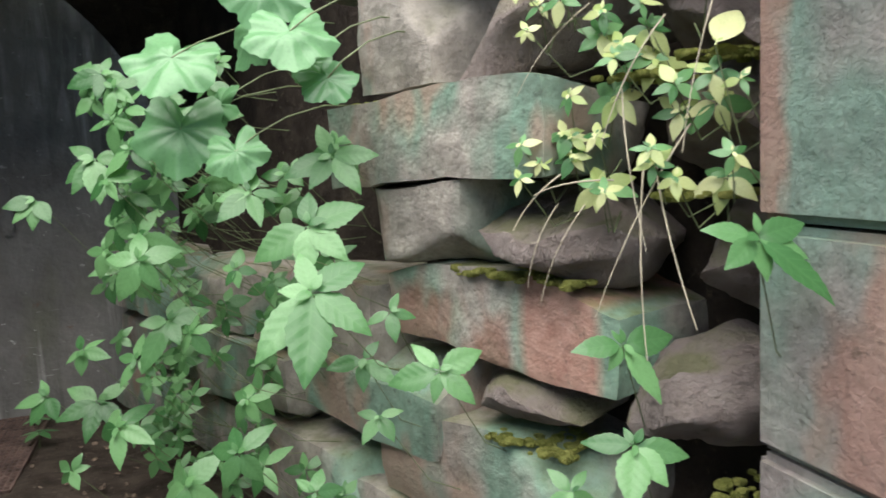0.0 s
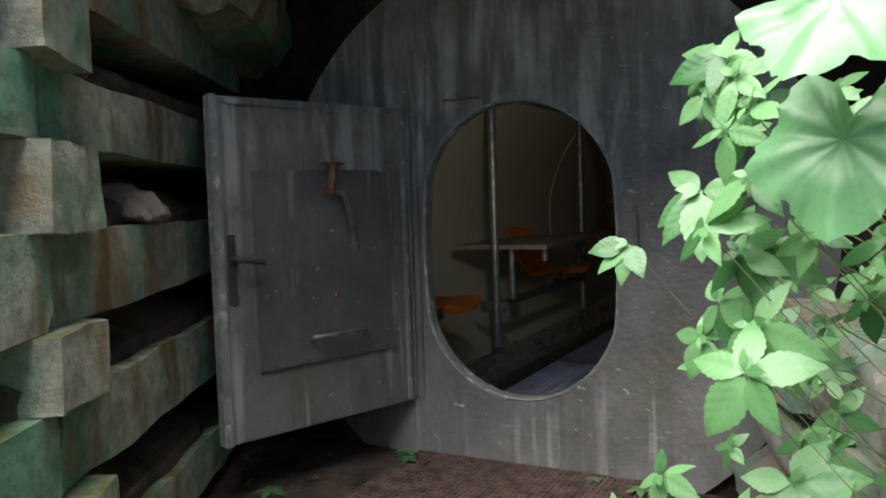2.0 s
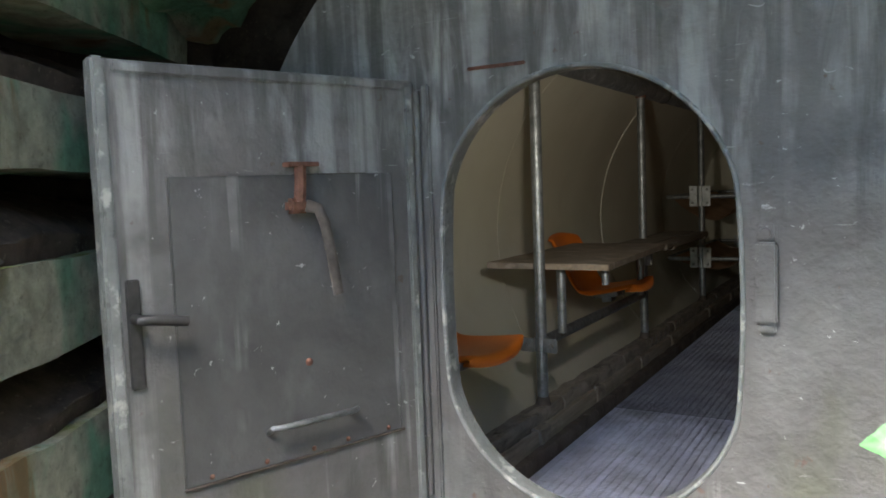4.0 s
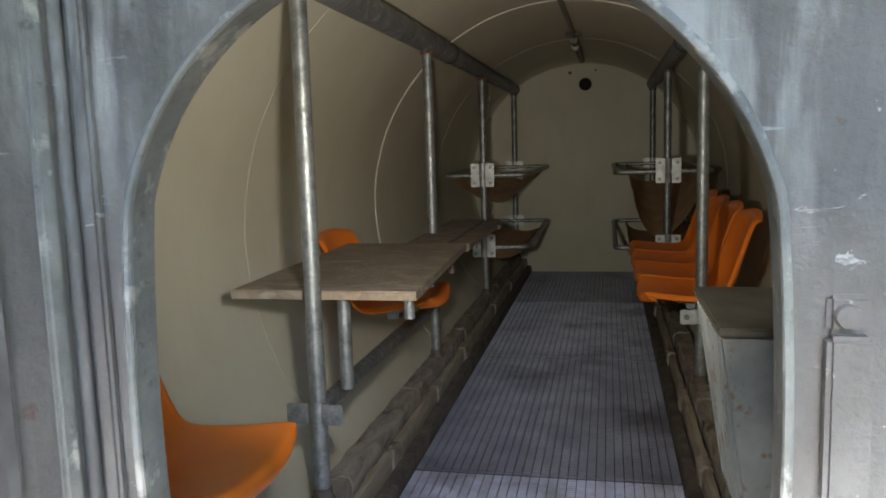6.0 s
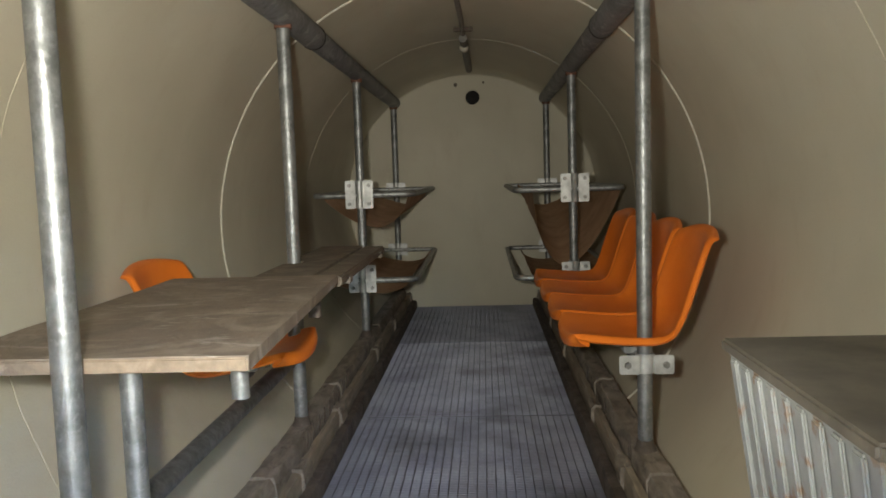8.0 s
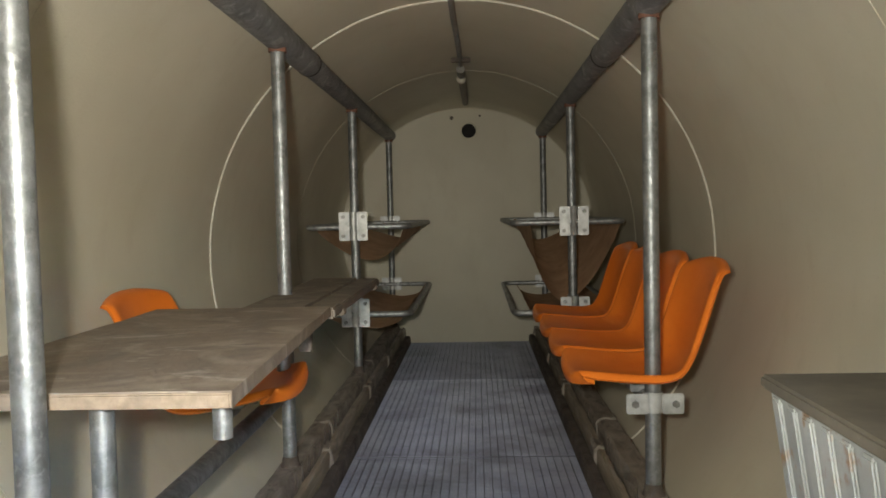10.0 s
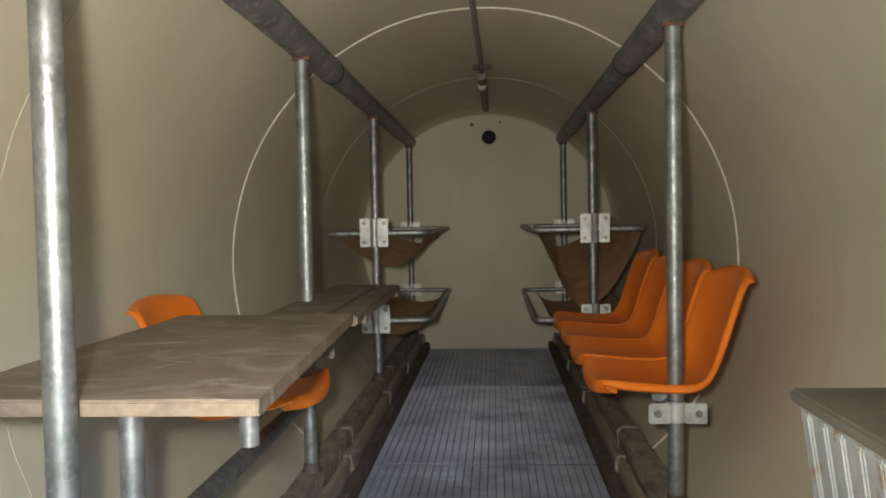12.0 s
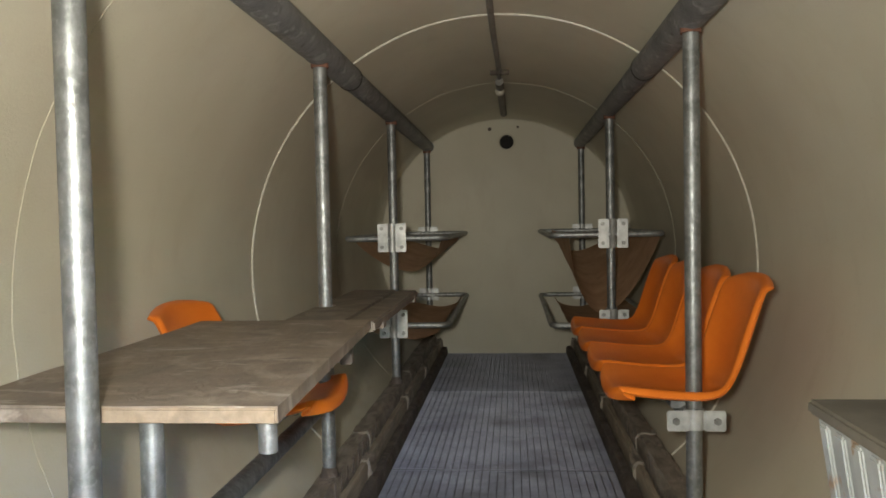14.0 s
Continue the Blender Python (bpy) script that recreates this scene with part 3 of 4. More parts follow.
    bmesh.ops.remove_doubles(bm, verts=bm.verts, dist=1e-5)
    part("sleeve", bm, colour, t, smooth=True)
    return t


clamp(-POST_X, 1.2, 0.294, 0.175, 0.064, GALV, "galvanised bolted clamp on a post")
clamp(POST_X, 2.51, 0.317, 0.178, 0.064, WHITE_STEEL, "bright zinc bolted clamp on a post")
clamp(-POST_X, 4.51, 0.862, 0.162, 0.162, WHITE_STEEL, "bright zinc square clamp holding a bunk frame", 0.062)
clamp(-POST_X, 4.51, 0.37, 0.162, 0.162, WHITE_STEEL, "bright zinc square clamp holding a bunk frame", 0.062)
clamp(POST_X, 4.55, 0.866, 0.162, 0.162, WHITE_STEEL, "bright zinc square clamp holding a bunk frame", 0.105)
clamp(POST_X, 4.55, 0.36, 0.162, 0.162, WHITE_STEEL, "bright zinc square clamp holding a bunk frame", 0.105)
for s in (-1, 1):
    for z in (0.862, 0.362):
        clamp(s * POST_X, 6.4, z, 0.16, 0.1, WHITE_STEEL, "bright zinc clamp holding a bunk frame by the end wall")


def seat_bar(x, y0, y1, z):
    t = thing("seat_bar", (x, 0, z), "dark galvanised tube carrying the seats", "bar", "seat bars")
    part("tube", pipe([(0, y0, 0), (0, (y0 + y1) / 2, 0), (0, y1, 0)], 0.026, 16), m_galv("dull_galvanised_tube", 0.17), t, smooth=True)


seat_bar(-POST_X - 0.13, 0.012, 0.74, 0.3)
seat_bar(-POST_X, 1.232, 2.8, 0.3)
seat_bar(POST_X, 2.54, 4.5, 0.31)


# ---- floor ----
def worn_timber(x0, x1, y0, y1, z0, z1, seed, wear=0.008):
    """A timber with crumbled edges, laid along y."""
    n = max(4, int((y1 - y0) / 0.035))
    loops = []
    for i in range(n + 1):
        y = y0 + (y1 - y0) * i / n
        lp = []
        for kx, kz in ((0, 0), (0, 0.5), (0, 0.86), (0.14, 1), (0.38, 1), (0.66, 1), (0.88, 1), (1, 0.84), (1, 0.45), (1, 0)):
            q = noise.noise_vector((kx * 5 + seed, y * 9, kz * 5)) * wear + noise.noise_vector((kx * 9 + seed, y * 31, kz * 9)) * wear * 0.5
            lp.append((x0 + (x1 - x0) * kx + q.x * 0.8, y + q.y * 0.4, z0 + (z1 - z0) * kz + (q.z if kz > 0.2 else 0)))
        loops.append(lp)
    return rings(loops)


def build_floor():
    for s in (-1, 1):
        t = thing("floor_beam", (s * POST_X, 0, 0), "weathered dark timber beam along the tank floor", "floor beam", "floor beams", "structure")
        for i, (y0, y1) in enumerate(((0.1, 1.35), (1.36, 2.28), (2.3, 3.42), (3.45, 4.86), (4.87, LONG - 0.01))):
            part("beam", worn_timber(*sorted((-s * 0.04, s * 0.056)), y0, y1, -0.13, 0.019 + random.uniform(-0.003, 0.001), i * 3.1 + s), TIMBER, t, smooth=True)
        for i, (y0, y1) in enumerate(((0.1, 1.02), (1.05, 1.74), (1.8, 2.52), (2.56, 3.22), (3.27, 4.4), (4.43, 5.3), (5.33, LONG - 0.01))):
            part("batten", worn_timber(*sorted((-s * 0.049, -s * 0.081)), y0, y1, -0.13, -0.028 + random.uniform(-0.008, 0.006), 30 + i * 2.7 + s, 0.006), PALE_TIMBER, t, "pale dusty batten", True)
            part("cleat", worn_timber(*sorted((-s * 0.046, -s * 0.092)), y1 - 0.06, y1 + 0.045, -0.11, -0.02, 60 + i * 1.7 + s, 0.012), TIMBER, t, "broken wooden cleat", True)
        part("web", worn_timber(*sorted((-s * 0.083, -s * 0.131)), 0.1, LONG - 0.01, -0.2, -0.085, 90 + s, 0.005), RUSTY, t, "dark dirty strip beside the grating", True)
        part("support", box(-0.05, 0.05, 0.1, LONG - 0.01, -0.25, -0.132, 0.006), RUSTY, t)
        for i in range(9):
            y = 2.72 + 0.105 * i if s < 0 else 0.9 + 0.55 * i
            part("nail", pipe([(-s * 0.042, y, -0.04), (-s * 0.046, y + 0.004, -0.01), (-s * 0.043, y + 0.012, 0.024)], 0.003, 6), RUSTY, t, "bent nail")
    cuts = (0.16, 1.805, 3.412, 5.02, LONG - 0.02)
    fl = thing("floor", (0, 0, 0), "grey steel grating floor panels", "grating floor", kind="structure")
    for a, b in zip(cuts, cuts[1:]):
        x0, x1 = -0.485, 0.487
        pitch = 0.0335
        n = round((x1 - x0) / pitch)
        verts, faces = [], []

        def bar(xa, xb, ya, yb, za, zb):
            i = len(verts)
            verts.extend([(xa, ya, za), (xb, ya, za), (xb, yb, za), (xa, yb, za), (xa, ya, zb), (xb, ya, zb), (xb, yb, zb), (xa, yb, zb)])
            faces.extend([(i, i + 3, i + 2, i + 1), (i + 4, i + 5, i + 6, i + 7), (i, i + 1, i + 5, i + 4), (i + 1, i + 2, i + 6, i + 5), (i + 2, i + 3, i + 7, i + 6), (i + 3, i, i + 4, i + 7)])

        for i in range(n):
            xa = x0 + (x1 - x0) * i / n
            part("slat", box(xa + 0.0013, xa + (x1 - x0) / n - 0.0013, a + 0.0065, b - 0.0065, DECK - 0.012, DECK, 0.0015), DAYLIT if a < 1 else GRATE, fl)
        m = round((b - a) / 0.0152)
        for j in range(1, m):
            y = a + (b - a) * j / m
            for i in range(n):
                xa = x0 + (x1 - x0) * i / n
                bar(xa + 0.0022, xa + (x1 - x0) / n - 0.0022, y - 0.0022, y + 0.0022, DECK - 0.004, DECK + 0.0012)
        me = bpy.data.meshes.new("grating")
        me.from_pydata(verts, [], faces)
        me.materials.append(DAYLIT if a < 1 else RIB if a < 4.9 else GRATE)
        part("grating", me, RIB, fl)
    # dark sheet added just below the slat tops so the gaps look dark
    part("under_plate", box(-0.484, 0.486, 0.17, LONG - 0.03, DECK - 0.02, DECK - 0.0045, 0.0), m_plain("dark_grating_gap", (0.045, 0.045, 0.05), 0.8), fl, "dark sheet added behind the gaps of the grating")
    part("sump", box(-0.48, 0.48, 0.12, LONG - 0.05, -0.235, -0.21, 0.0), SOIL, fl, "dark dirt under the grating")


build_floor()


# ---- seats ----
def seat_shell():
    """An orange plastic shell: profile swept over its width. Front looks to -x, x = 0 at the post."""
    prof = [(-0.239, -0.026), (-0.243, -0.012), (-0.24, 0.004), (-0.222, 0.018), (-0.15, 0.012), (-0.05, 0.0), (0.05, -0.006), (0.115, 0.004),
            (0.155, 0.045), (0.178, 0.11), (0.2, 0.2), (0.222, 0.29), (0.238, 0.345), (0.258, 0.366), (0.272, 0.366)]
    wrap = (0, 0, 0, 0, 0, 0, 0.012, 0.034, 0.052, 0.056, 0.05, 0.042, 0.034, 0.026, 0.024)
    lift = (0.018, 0.02, 0.022, 0.023, 0.024, 0.027, 0.031, 0.032, 0.026, 0.013, 0.004, 0, 0, 0, 0)
    n, w = 32, 0.225

    def at(k, s):
        x, z = prof[k]
        e = abs(s) ** 2.2
        ww = w * (1 - (0.1 * ((k - 9) / 5) ** 2 if k > 9 else 0.1 * ((4 - k) / 4) ** 2 if k < 4 else 0))
        x -= wrap[k] * e
        z += lift[k] * e
        roll = max(0.0, (abs(s) - 0.9) / 0.1) ** 1.6 * 0.024
        roll *= min(1.0, k / 4, (len(prof) - 1 - k) / 4)
        rise = min(1.0, max(0.0, (k - 6) / 3))
        z -= roll * (1 - rise)
        x += roll * rise
        if k <= 4:
            x += (0.02 * e + 0.05 * abs(s) ** 7) * (4 - k) / 4
        if k > 10:
            z -= 0.035 * e * (k - 10) / 4
        return Vector((x, s * ww, z))

    def fine(k, s):
        i = min(int(k), len(prof) - 2)
        f = k - i
        p0, p1, p2, p3 = (at(max(0, min(len(prof) - 1, i + d)), s) for d in (-1, 0, 1, 2))
        return 0.5 * (2 * p1 + (p2 - p0) * f + (2 * p0 - 5 * p1 + 4 * p2 - p3) * f * f + (3 * p1 - p0 - 3 * p2 + p3) * f ** 3)

    bm = sheet(len(prof) - 1, 2, 42, n, lambda u, v: fine(u, math.copysign(1 - (1 - abs(v - 1)) ** 1.5, v - 1)))
    bmesh.ops.recalc_face_normals(bm, faces=bm.faces)
    bmesh.ops.solidify(bm, geom=bm.faces[:], thickness=0.012)
    return mesh("shell", bm, ORANGE, True)


SHELL = seat_shell()


def seat(x, y, face, bar_z, tilt=0):
    t = thing("seat", pose(x, y, bar_z, 0, tilt, 0 if face < 0 else 180), "orange moulded plastic shell seat bolted to a tube", "seat", "orange shell seats")
    part("shell", SHELL, ORANGE, t, at=pose(0, 0, 0.088))
    br = part("bracket", box(-0.07, 0.08, -0.05, 0.05, 0.045, 0.072, 0.004), BOLT, t, "dark steel bracket")
    part("saddle", box(-0.03, 0.03, -0.045, 0.045, 0.018, 0.047, 0.004), GALV, br)
    for xx in (-0.09, 0.085):
        part("bolt", pipe([(xx, 0.0, 0.045), (xx, 0, 0.078)], 0.009, 8), GALV, t, smooth=True)
    return t


for y in (2.66, 3.13, 3.58, 4.05):
    seat(POST_X - 0.02, y, -1, 0.305)
seat(-POST_X - 0.1, 0.55, 1, 0.3)
seat(-POST_X - 0.09, 2.43, 1, 0.289, 7)


# ---- table and second board ----
def build_table():
    t = thing("table", (0, 0, 0), "worn plywood table board on galvanised tube legs", "table")
    n = 24

    def top(u, v):
        return Vector((-0.907 + u, 1.255 + v, 0.65 + 0.002 * noise.noise((u * 5, v * 5, 0))))

    bm = sheet(0.587, 1.13, n, n, top)
    for v in bm.verts:
        k = (v.co.y - 1.255) / 1.13
        if v.co.x > -0.6:
            v.co.x -= 0.05 * k * (v.co.x + 0.6) / 0.27
    geo = bmesh.ops.extrude_face_region(bm, geom=bm.faces[:])
    for v in [g for g in geo["geom"] if isinstance(g, bmesh.types.BMVert)]:
        v.co.z = 0.622
    part("tabletop", bm, BOARD, t)
    part("edge", box(-0.625, -0.32, 1.246, 1.254, 0.623, 0.648, 0.003), EDGE, t, "pale raw front edge")
    part("edge", box(-0.906, -0.626, 1.246, 1.254, 0.623, 0.647, 0.002), BOARD, t)
    part("leg", pipe([(-0.575, 1.34, 0.323), (-0.575, 1.34, 0.622)], 0.021, 18), GALV, t, smooth=True)
    part("leg", pipe([(-0.365, 1.34, 0.55), (-0.365, 1.34, 0.622)], 0.017, 18), GALV, t, "short tube stub", True)
    part("hinge_plate", box(-0.43, -0.395, 2.2, 2.23, 0.545, 0.621, 0.003), RUSTY, t, "dark bracket plate")

    b = thing("board", (0, 0, 0), "long dusty brown wooden board behind the table", "board")
    bm = box(-0.588, -0.462, 2.4, 3.5, 0.622, 0.647, 0.0)
    box(-0.652, -0.588, 2.4, 2.79, 0.622, 0.647, 0.0, bm)
    box(-0.652, -0.588, 2.87, 3.5, 0.622, 0.647, 0.0, bm)
    part("plank", bm, OLD_BOARD, b)
    part("lip", box(-0.458, -0.365, 2.41, 3.52, 0.608, 0.642, 0.006), OLD_BOARD, b)
    part("leg", pipe([(-0.575, 2.6, 0.325), (-0.575, 2.6, 0.622)], 0.022, 12), GALV, b, smooth=True)
    part("batten", box(-0.65, -0.36, 2.55, 2.6, 0.6, 0.622, 0.003), OLD_BOARD, b)
    part("batten", box(-0.65, -0.36, 3.38, 3.43, 0.6, 0.622, 0.003), OLD_BOARD, b)


build_table()


# ---- metal box by the hatch ----
def build_box():
    t = thing("metal_box", (0, 0, 0), "galvanised metal box with rust spots and a brown board top", "metal box")

    def lean(bm):
        for v in bm.verts:
            d = 0.69 - v.co.z
            v.co.x += 0.15 * d if v.co.x < 0.6 else 0
            v.co.y += 0.06 * d * (1.045 - v.co.y) / 0.435
        return bm

    part("body", lean(box(0.447, 0.98, 0.61, 1.045, 0.24, 0.69, 0.004)), BOX_FRONT, t)
    part("foot", box(0.55, 0.69, 0.66, 1.0, 0.02, 0.24, 0.004), RUSTY, t)
    part("lid", box(0.438, 0.985, 0.6, 1.055, 0.69, 0.708, 0.004), BOX_TOP, t, "dusty brown board lid")
    for i in range(9):
        y = 0.635 + 0.046 * i
        part("rib", lean(box(0.441, 0.447, y, y + 0.026, 0.245, 0.685, 0.004)), BOX_FRONT, t)
    c = Vector((0.68, 0.614, 0.53))
    ring = lambda r, y: [(c.x + r * math.cos(a), y, c.z + r * math.sin(a)) for a in np.linspace(0, 2 * math.pi, 41)[:-1]]
    part("flange", rings([ring(0.112, 0.63), ring(0.112, 0.604), ring(0.104, 0.598), ring(0.07, 0.598), ring(0.066, 0.606), ring(0.066, 0.63)], True, False), WHITE_STEEL, t, "pale round duct flange", True)
    part("opening", rings([ring(0.067, 0.61), ring(0.067, 0.63)]), DARK, t, "dark duct opening")


build_box()


# ---- bunks at the far end ----
def bunk(side, z, sag, loose=0.0):
    t = thing("bunk", (side * POST_X, 0, z), "brown canvas stretcher bunk in a bent tube frame" + (", canvas hanging loose" if loose else ""), "bunk", "canvas bunks")
    x0, x1 = (-0.27, 0.31) if side < 0 else (-0.34, 0.28)
    y0, y1 = 4.47, 6.37
    path = round_path([(x0, y0, 0), (x1, y0, 0), (x1, y1, 0), (x0, y1, 0)], 0.07)
    part("frame", pipe(path, 0.017, 10, closed=True), m_galv("bunk_tube", 0.3), t, "galvanised tube frame", True)

    def cloth(u, v):
        a, b = u / 0.52, v / 1.8
        d = (sag * (1 - b) + (sag - loose) * b) * (math.sin(math.pi * a ** 1.45) ** 0.55)
        x = -0.24 + u if side < 0 else 0.28 - u
        return Vector((x + 0.012 * noise.noise((u * 6, v * 3, z)), 4.53 + v + 0.05 * math.sin(math.pi * a), 0.004 - d + 0.01 * noise.noise((u * 8, v * 3, z))))

    part("canvas", sheet(0.52, 1.8, 16, 30, cloth), CANVAS, t, smooth=True)
    return t


bunk(-1, 0.858, 0.2, 0.08)
bunk(-1, 0.358, 0.1)
bunk(1, 0.86, 0.46, 0.3)
bunk(1, 0.35, 0.1)


# ---- small fittings ----
def build_fittings():
    v = thing("vent", (0.028, LONG - 0.002, 1.592), "dark round vent opening in the end wall", "vent")
    ring = lambda r, y: [(r * 1.12 * math.cos(a), y, r * 1.12 * math.sin(a)) for a in np.linspace(0, 2 * math.pi, 33)[:-1]]
    part("opening", rings([ring(0.052, -0.006), ring(0.052, 0.0)]), DARK, v)
    part("rim", rings([ring(0.062, 0.0), ring(0.06, -0.005), ring(0.054, -0.008), ring(0.05, -0.005), ring(0.05, 0.0)], True, False), TANK_IN, v, smooth=True)
    c = thing("ceiling_conduit", (0, 0, 0), "grey conduit along the tank crown with a lamp fitting", "conduit")
    z = AXIS_Z + R_IN - 0.012
    part("conduit", pipe([(-0.012, 2.9, z), (-0.01, 3.6, z), (0.0, 4.3, z - 0.004), (0.0, 4.7, z - 0.01)], 0.014, 8), m_plain("dull_conduit", (0.2, 0.19, 0.17)), c, smooth=True)
    lamp = part("lamp_body", pipe([(0.0, 4.72, z - 0.03), (0.006, 5.3, z - 0.035), (0.01, 6.1, z - 0.035)], 0.025, 12), m_plain("grey_lamp_housing", (0.17, 0.16, 0.14)), c, "long grey lamp housing", True)
    bm = bmesh.new()
    bmesh.ops.create_uvsphere(bm, u_segments=14, v_segments=8, radius=0.03, matrix=pose(0.0, 4.95, z - 0.05))
    part("knob", bm, WELD, lamp, "pale round end cap", True)
    part("bracket", box(-0.05, 0.06, 4.55, 4.575, z - 0.02, z + 0.005, 0.003), RUSTY, c)
    for x, r in ((-0.11, 0.016), (0.12, 0.01)):
        h = thing("bolt_hole", (x, LONG - 0.002, 1.70 if x < 0 else 1.712), "small rusty bolt in the end wall", "bolt")
        part("head", rings([[(r * math.cos(a), -0.006, r * math.sin(a)) for a in np.linspace(0, 2 * math.pi, 9)[:-1]], [(r * math.cos(a), 0.0, r * math.sin(a)) for a in np.linspace(0, 2 * math.pi, 9)[:-1]]]), RUSTY, h)
    w = thing("wall_hook", (0.0, 0.0, 0.0), "thin dark wire hook on the tank wall", "hook")
    part("wire", pipe([(0.953, 1.25, 1.215), (0.985, 1.28, 1.14), (1.0, 1.3, 1.09)], 0.004, 6), BOLT, w, smooth=True)


build_fittings()


# ---- outside: ground, banks, stones ----
def build_ground():
    g = thing("ground", (0, 0, 0), "dark trodden soil with litter before the hatch", "ground", kind="structure")

    def near(u, v):
        x, y = -6 + u, -10 + v
        n = 0.03 * noise.noise((x * 1.7, y * 1.7, 0)) + 0.012 * noise.noise((x * 7, y * 7, 1))
        return Vector((x, y, GROUND - 0.02 + n))

    part("soil", sheet(14, 9.992, 150, 110, near), PATH_SOIL, g, smooth=True)

    def far(u, v):
        x, y = -400 + u, -410 + v
        return Vector((x, y, GROUND - 0.06))

    part("far_soil", sheet(800, 400.2, 40, 20, far), PATH_SOIL, g)
    for x0, y0, w, h in ((-400, -9.8, 396.5, 409.8), (3.5, -9.8, 396.5, 409.8), (-3.5, 8.0, 7.0, 392)):
        part("far_soil", sheet(w, h, 8, 8, lambda u, v: Vector((x0 + u, y0 + v, GROUND - 0.06))), PATH_SOIL, g)
    m = thing("door_mat", (0, 0, GROUND), "rusty brown perforated metal mat trodden into the soil", "mat")
    bm = bmesh.new()
    for i in range(44):
        x = -0.45 + i * 0.024
        box(x, x + 0.008, -0.94, -0.04, -0.012, 0.004, 0, bm)
    for j in range(27):
        y = -0.94 + j * 0.034
        box(-0.45, 0.59, y, y + 0.008, -0.012, 0.005, 0, bm)
    part("mesh_grid", bm, m_plain("rusty_perforated_plate", (0.115, 0.075, 0.062), 0.75, 0.1, 14, 0.5), m)


build_ground()

# the stone wall on the way in
WA, WB = Vector((1.85, -2.6, 0)), Vector((0.85, 0.0, 0))
WD = (WB - WA).normalized()
WN = Vector((WD.y, -WD.x, 0))
if WN.x > 0:
    WN = -WN
WALL_YAW = math.degrees(math.atan2(WD.y, WD.x))


def wall_stone(name, u0, u1, z0, z1, seed, mat, label, depth=0.34, out=0.0, tilt=0.0, rough=0.03, square=0.86):
    c = WA + WD * (u0 + u1) / 2 - WN * (depth / 2 - 0.02 - out)
    c.z = (z0 + z1) / 2
    bm = stone((abs(u1 - u0) * 0.97, depth, (z1 - z0) * 0.99), seed, rough, square, 16 if rough > 0.03 else 12, 18 if rough > 0.03 else 4, 0.86 if rough > 0.03 else 1.15)
    ob = part(name, bm, mat, None, smooth=True, at=pose(c.x, c.y, c.z, 0, tilt, WALL_YAW))
    return tagged(ob, label, "stone", "stones of the dry wall")


P, N = "rough block with faded camouflage paint in a dry stone wall", "rough natural stone wedged in a dry stone wall"
for row in (
    ("stone_block", 0.33, 0.62, 1.03, 1.27, 1, PAINTED, P), ("stone_block", 0.64, 1.1, 1.06, 1.3, 2, PAINTED, P),
    ("rock", -0.06, 0.31, 1.035, 1.19, 3, ROCK, N), ("stone_block", -0.03, 0.7, 0.84, 1.02, 4, PAINTED, P),
    ("stone_block", 0.72, 1.3, 0.82, 1.02, 5, PAINTED, P), ("stone_block", 0.2, 0.62, 0.665, 0.835, 6, PAINTED, P),
    ("stone_block", 0.64, 1.2, 0.62, 0.81, 7, PAINTED, P), ("rock", -0.16, 0.18, 0.63, 0.82, 8, ROCK, N),
    ("stone_block", -0.13, 0.56, 0.465, 0.665, 9, PAINTED_RED, P), ("stone_block", 0.58, 1.25, 0.38, 0.6, 10, PAINTED, P),
    ("rock", -0.03, 0.3, 0.345, 0.465, 11, ROCK, N), ("stone_block", 0.33, 0.95, 0.22, 0.44, 12, PAINTED, P),
    ("stone_block", -0.06, 0.6, 0.1, 0.335, 13, PAINTED, P), ("stone_block", 0.62, 1.3, -0.08, 0.15, 14, PAINTED, P),
    ("stone_block", 0.0, 0.7, -0.15, 0.09, 15, PAINTED, P), ("stone_block", 0.97, 1.7, 0.14, 0.36, 16, PAINTED, P),
    ("stone_block", 1.27, 1.95, 0.36, 0.58, 17, PAINTED, P), ("stone_block", 1.32, 2.0, -0.1, 0.13, 18, PAINTED, P),
    ("stone_block", 1.22, 1.9, 0.6, 0.8, 19, PAINTED, P), ("stone_block", 1.32, 2.1, 0.82, 1.02, 20, PAINTED, P),
    ("stone_block", 1.12, 1.8, 1.05, 1.28, 21, PAINTED, P), ("stone_block", 1.97, 2.6, 0.33, 0.57, 22, PAINTED, P),
    ("stone_block", 2.02, 2.7, -0.15, 0.1, 23, PAINTED, P), ("stone_block", 1.72, 2.5, 0.12, 0.33, 24, PAINTED, P),
    ("stone_block", 1.92, 2.65, 0.6, 0.8, 25, PAINTED, P), ("stone_block", 2.12, 2.7, 0.82, 1.05, 26, PAINTED, P),
    ("rock", -0.36, -0.13, 0.38, 0.59, 27, ROCK, N), ("rock", -0.37, -0.18, 0.6, 0.8, 28, ROCK, N), ("rock", -0.4, -0.1, 0.0, 0.3, 29, ROCK, N),
    ("rock", -0.38, -0.05, 0.83, 1.03, 30, ROCK, N), ("rock", -0.4, -0.02, 1.04, 1.22, 31, ROCK, N),
    ("stone_block", 0.2, 0.9, 1.3, 1.5, 32, PAINTED, P), ("stone_block", 0.95, 1.7, 1.31, 1.5, 33, PAINTED, P), ("rock", -0.35, 0.18, 1.22, 1.42, 34, ROCK, N),
):
    nm, u0, u1, z0, z1, sd, mt, lb = row
    if u0 > 0.62 and z0 > 0.58:
        continue
    rk = nm == "rock"
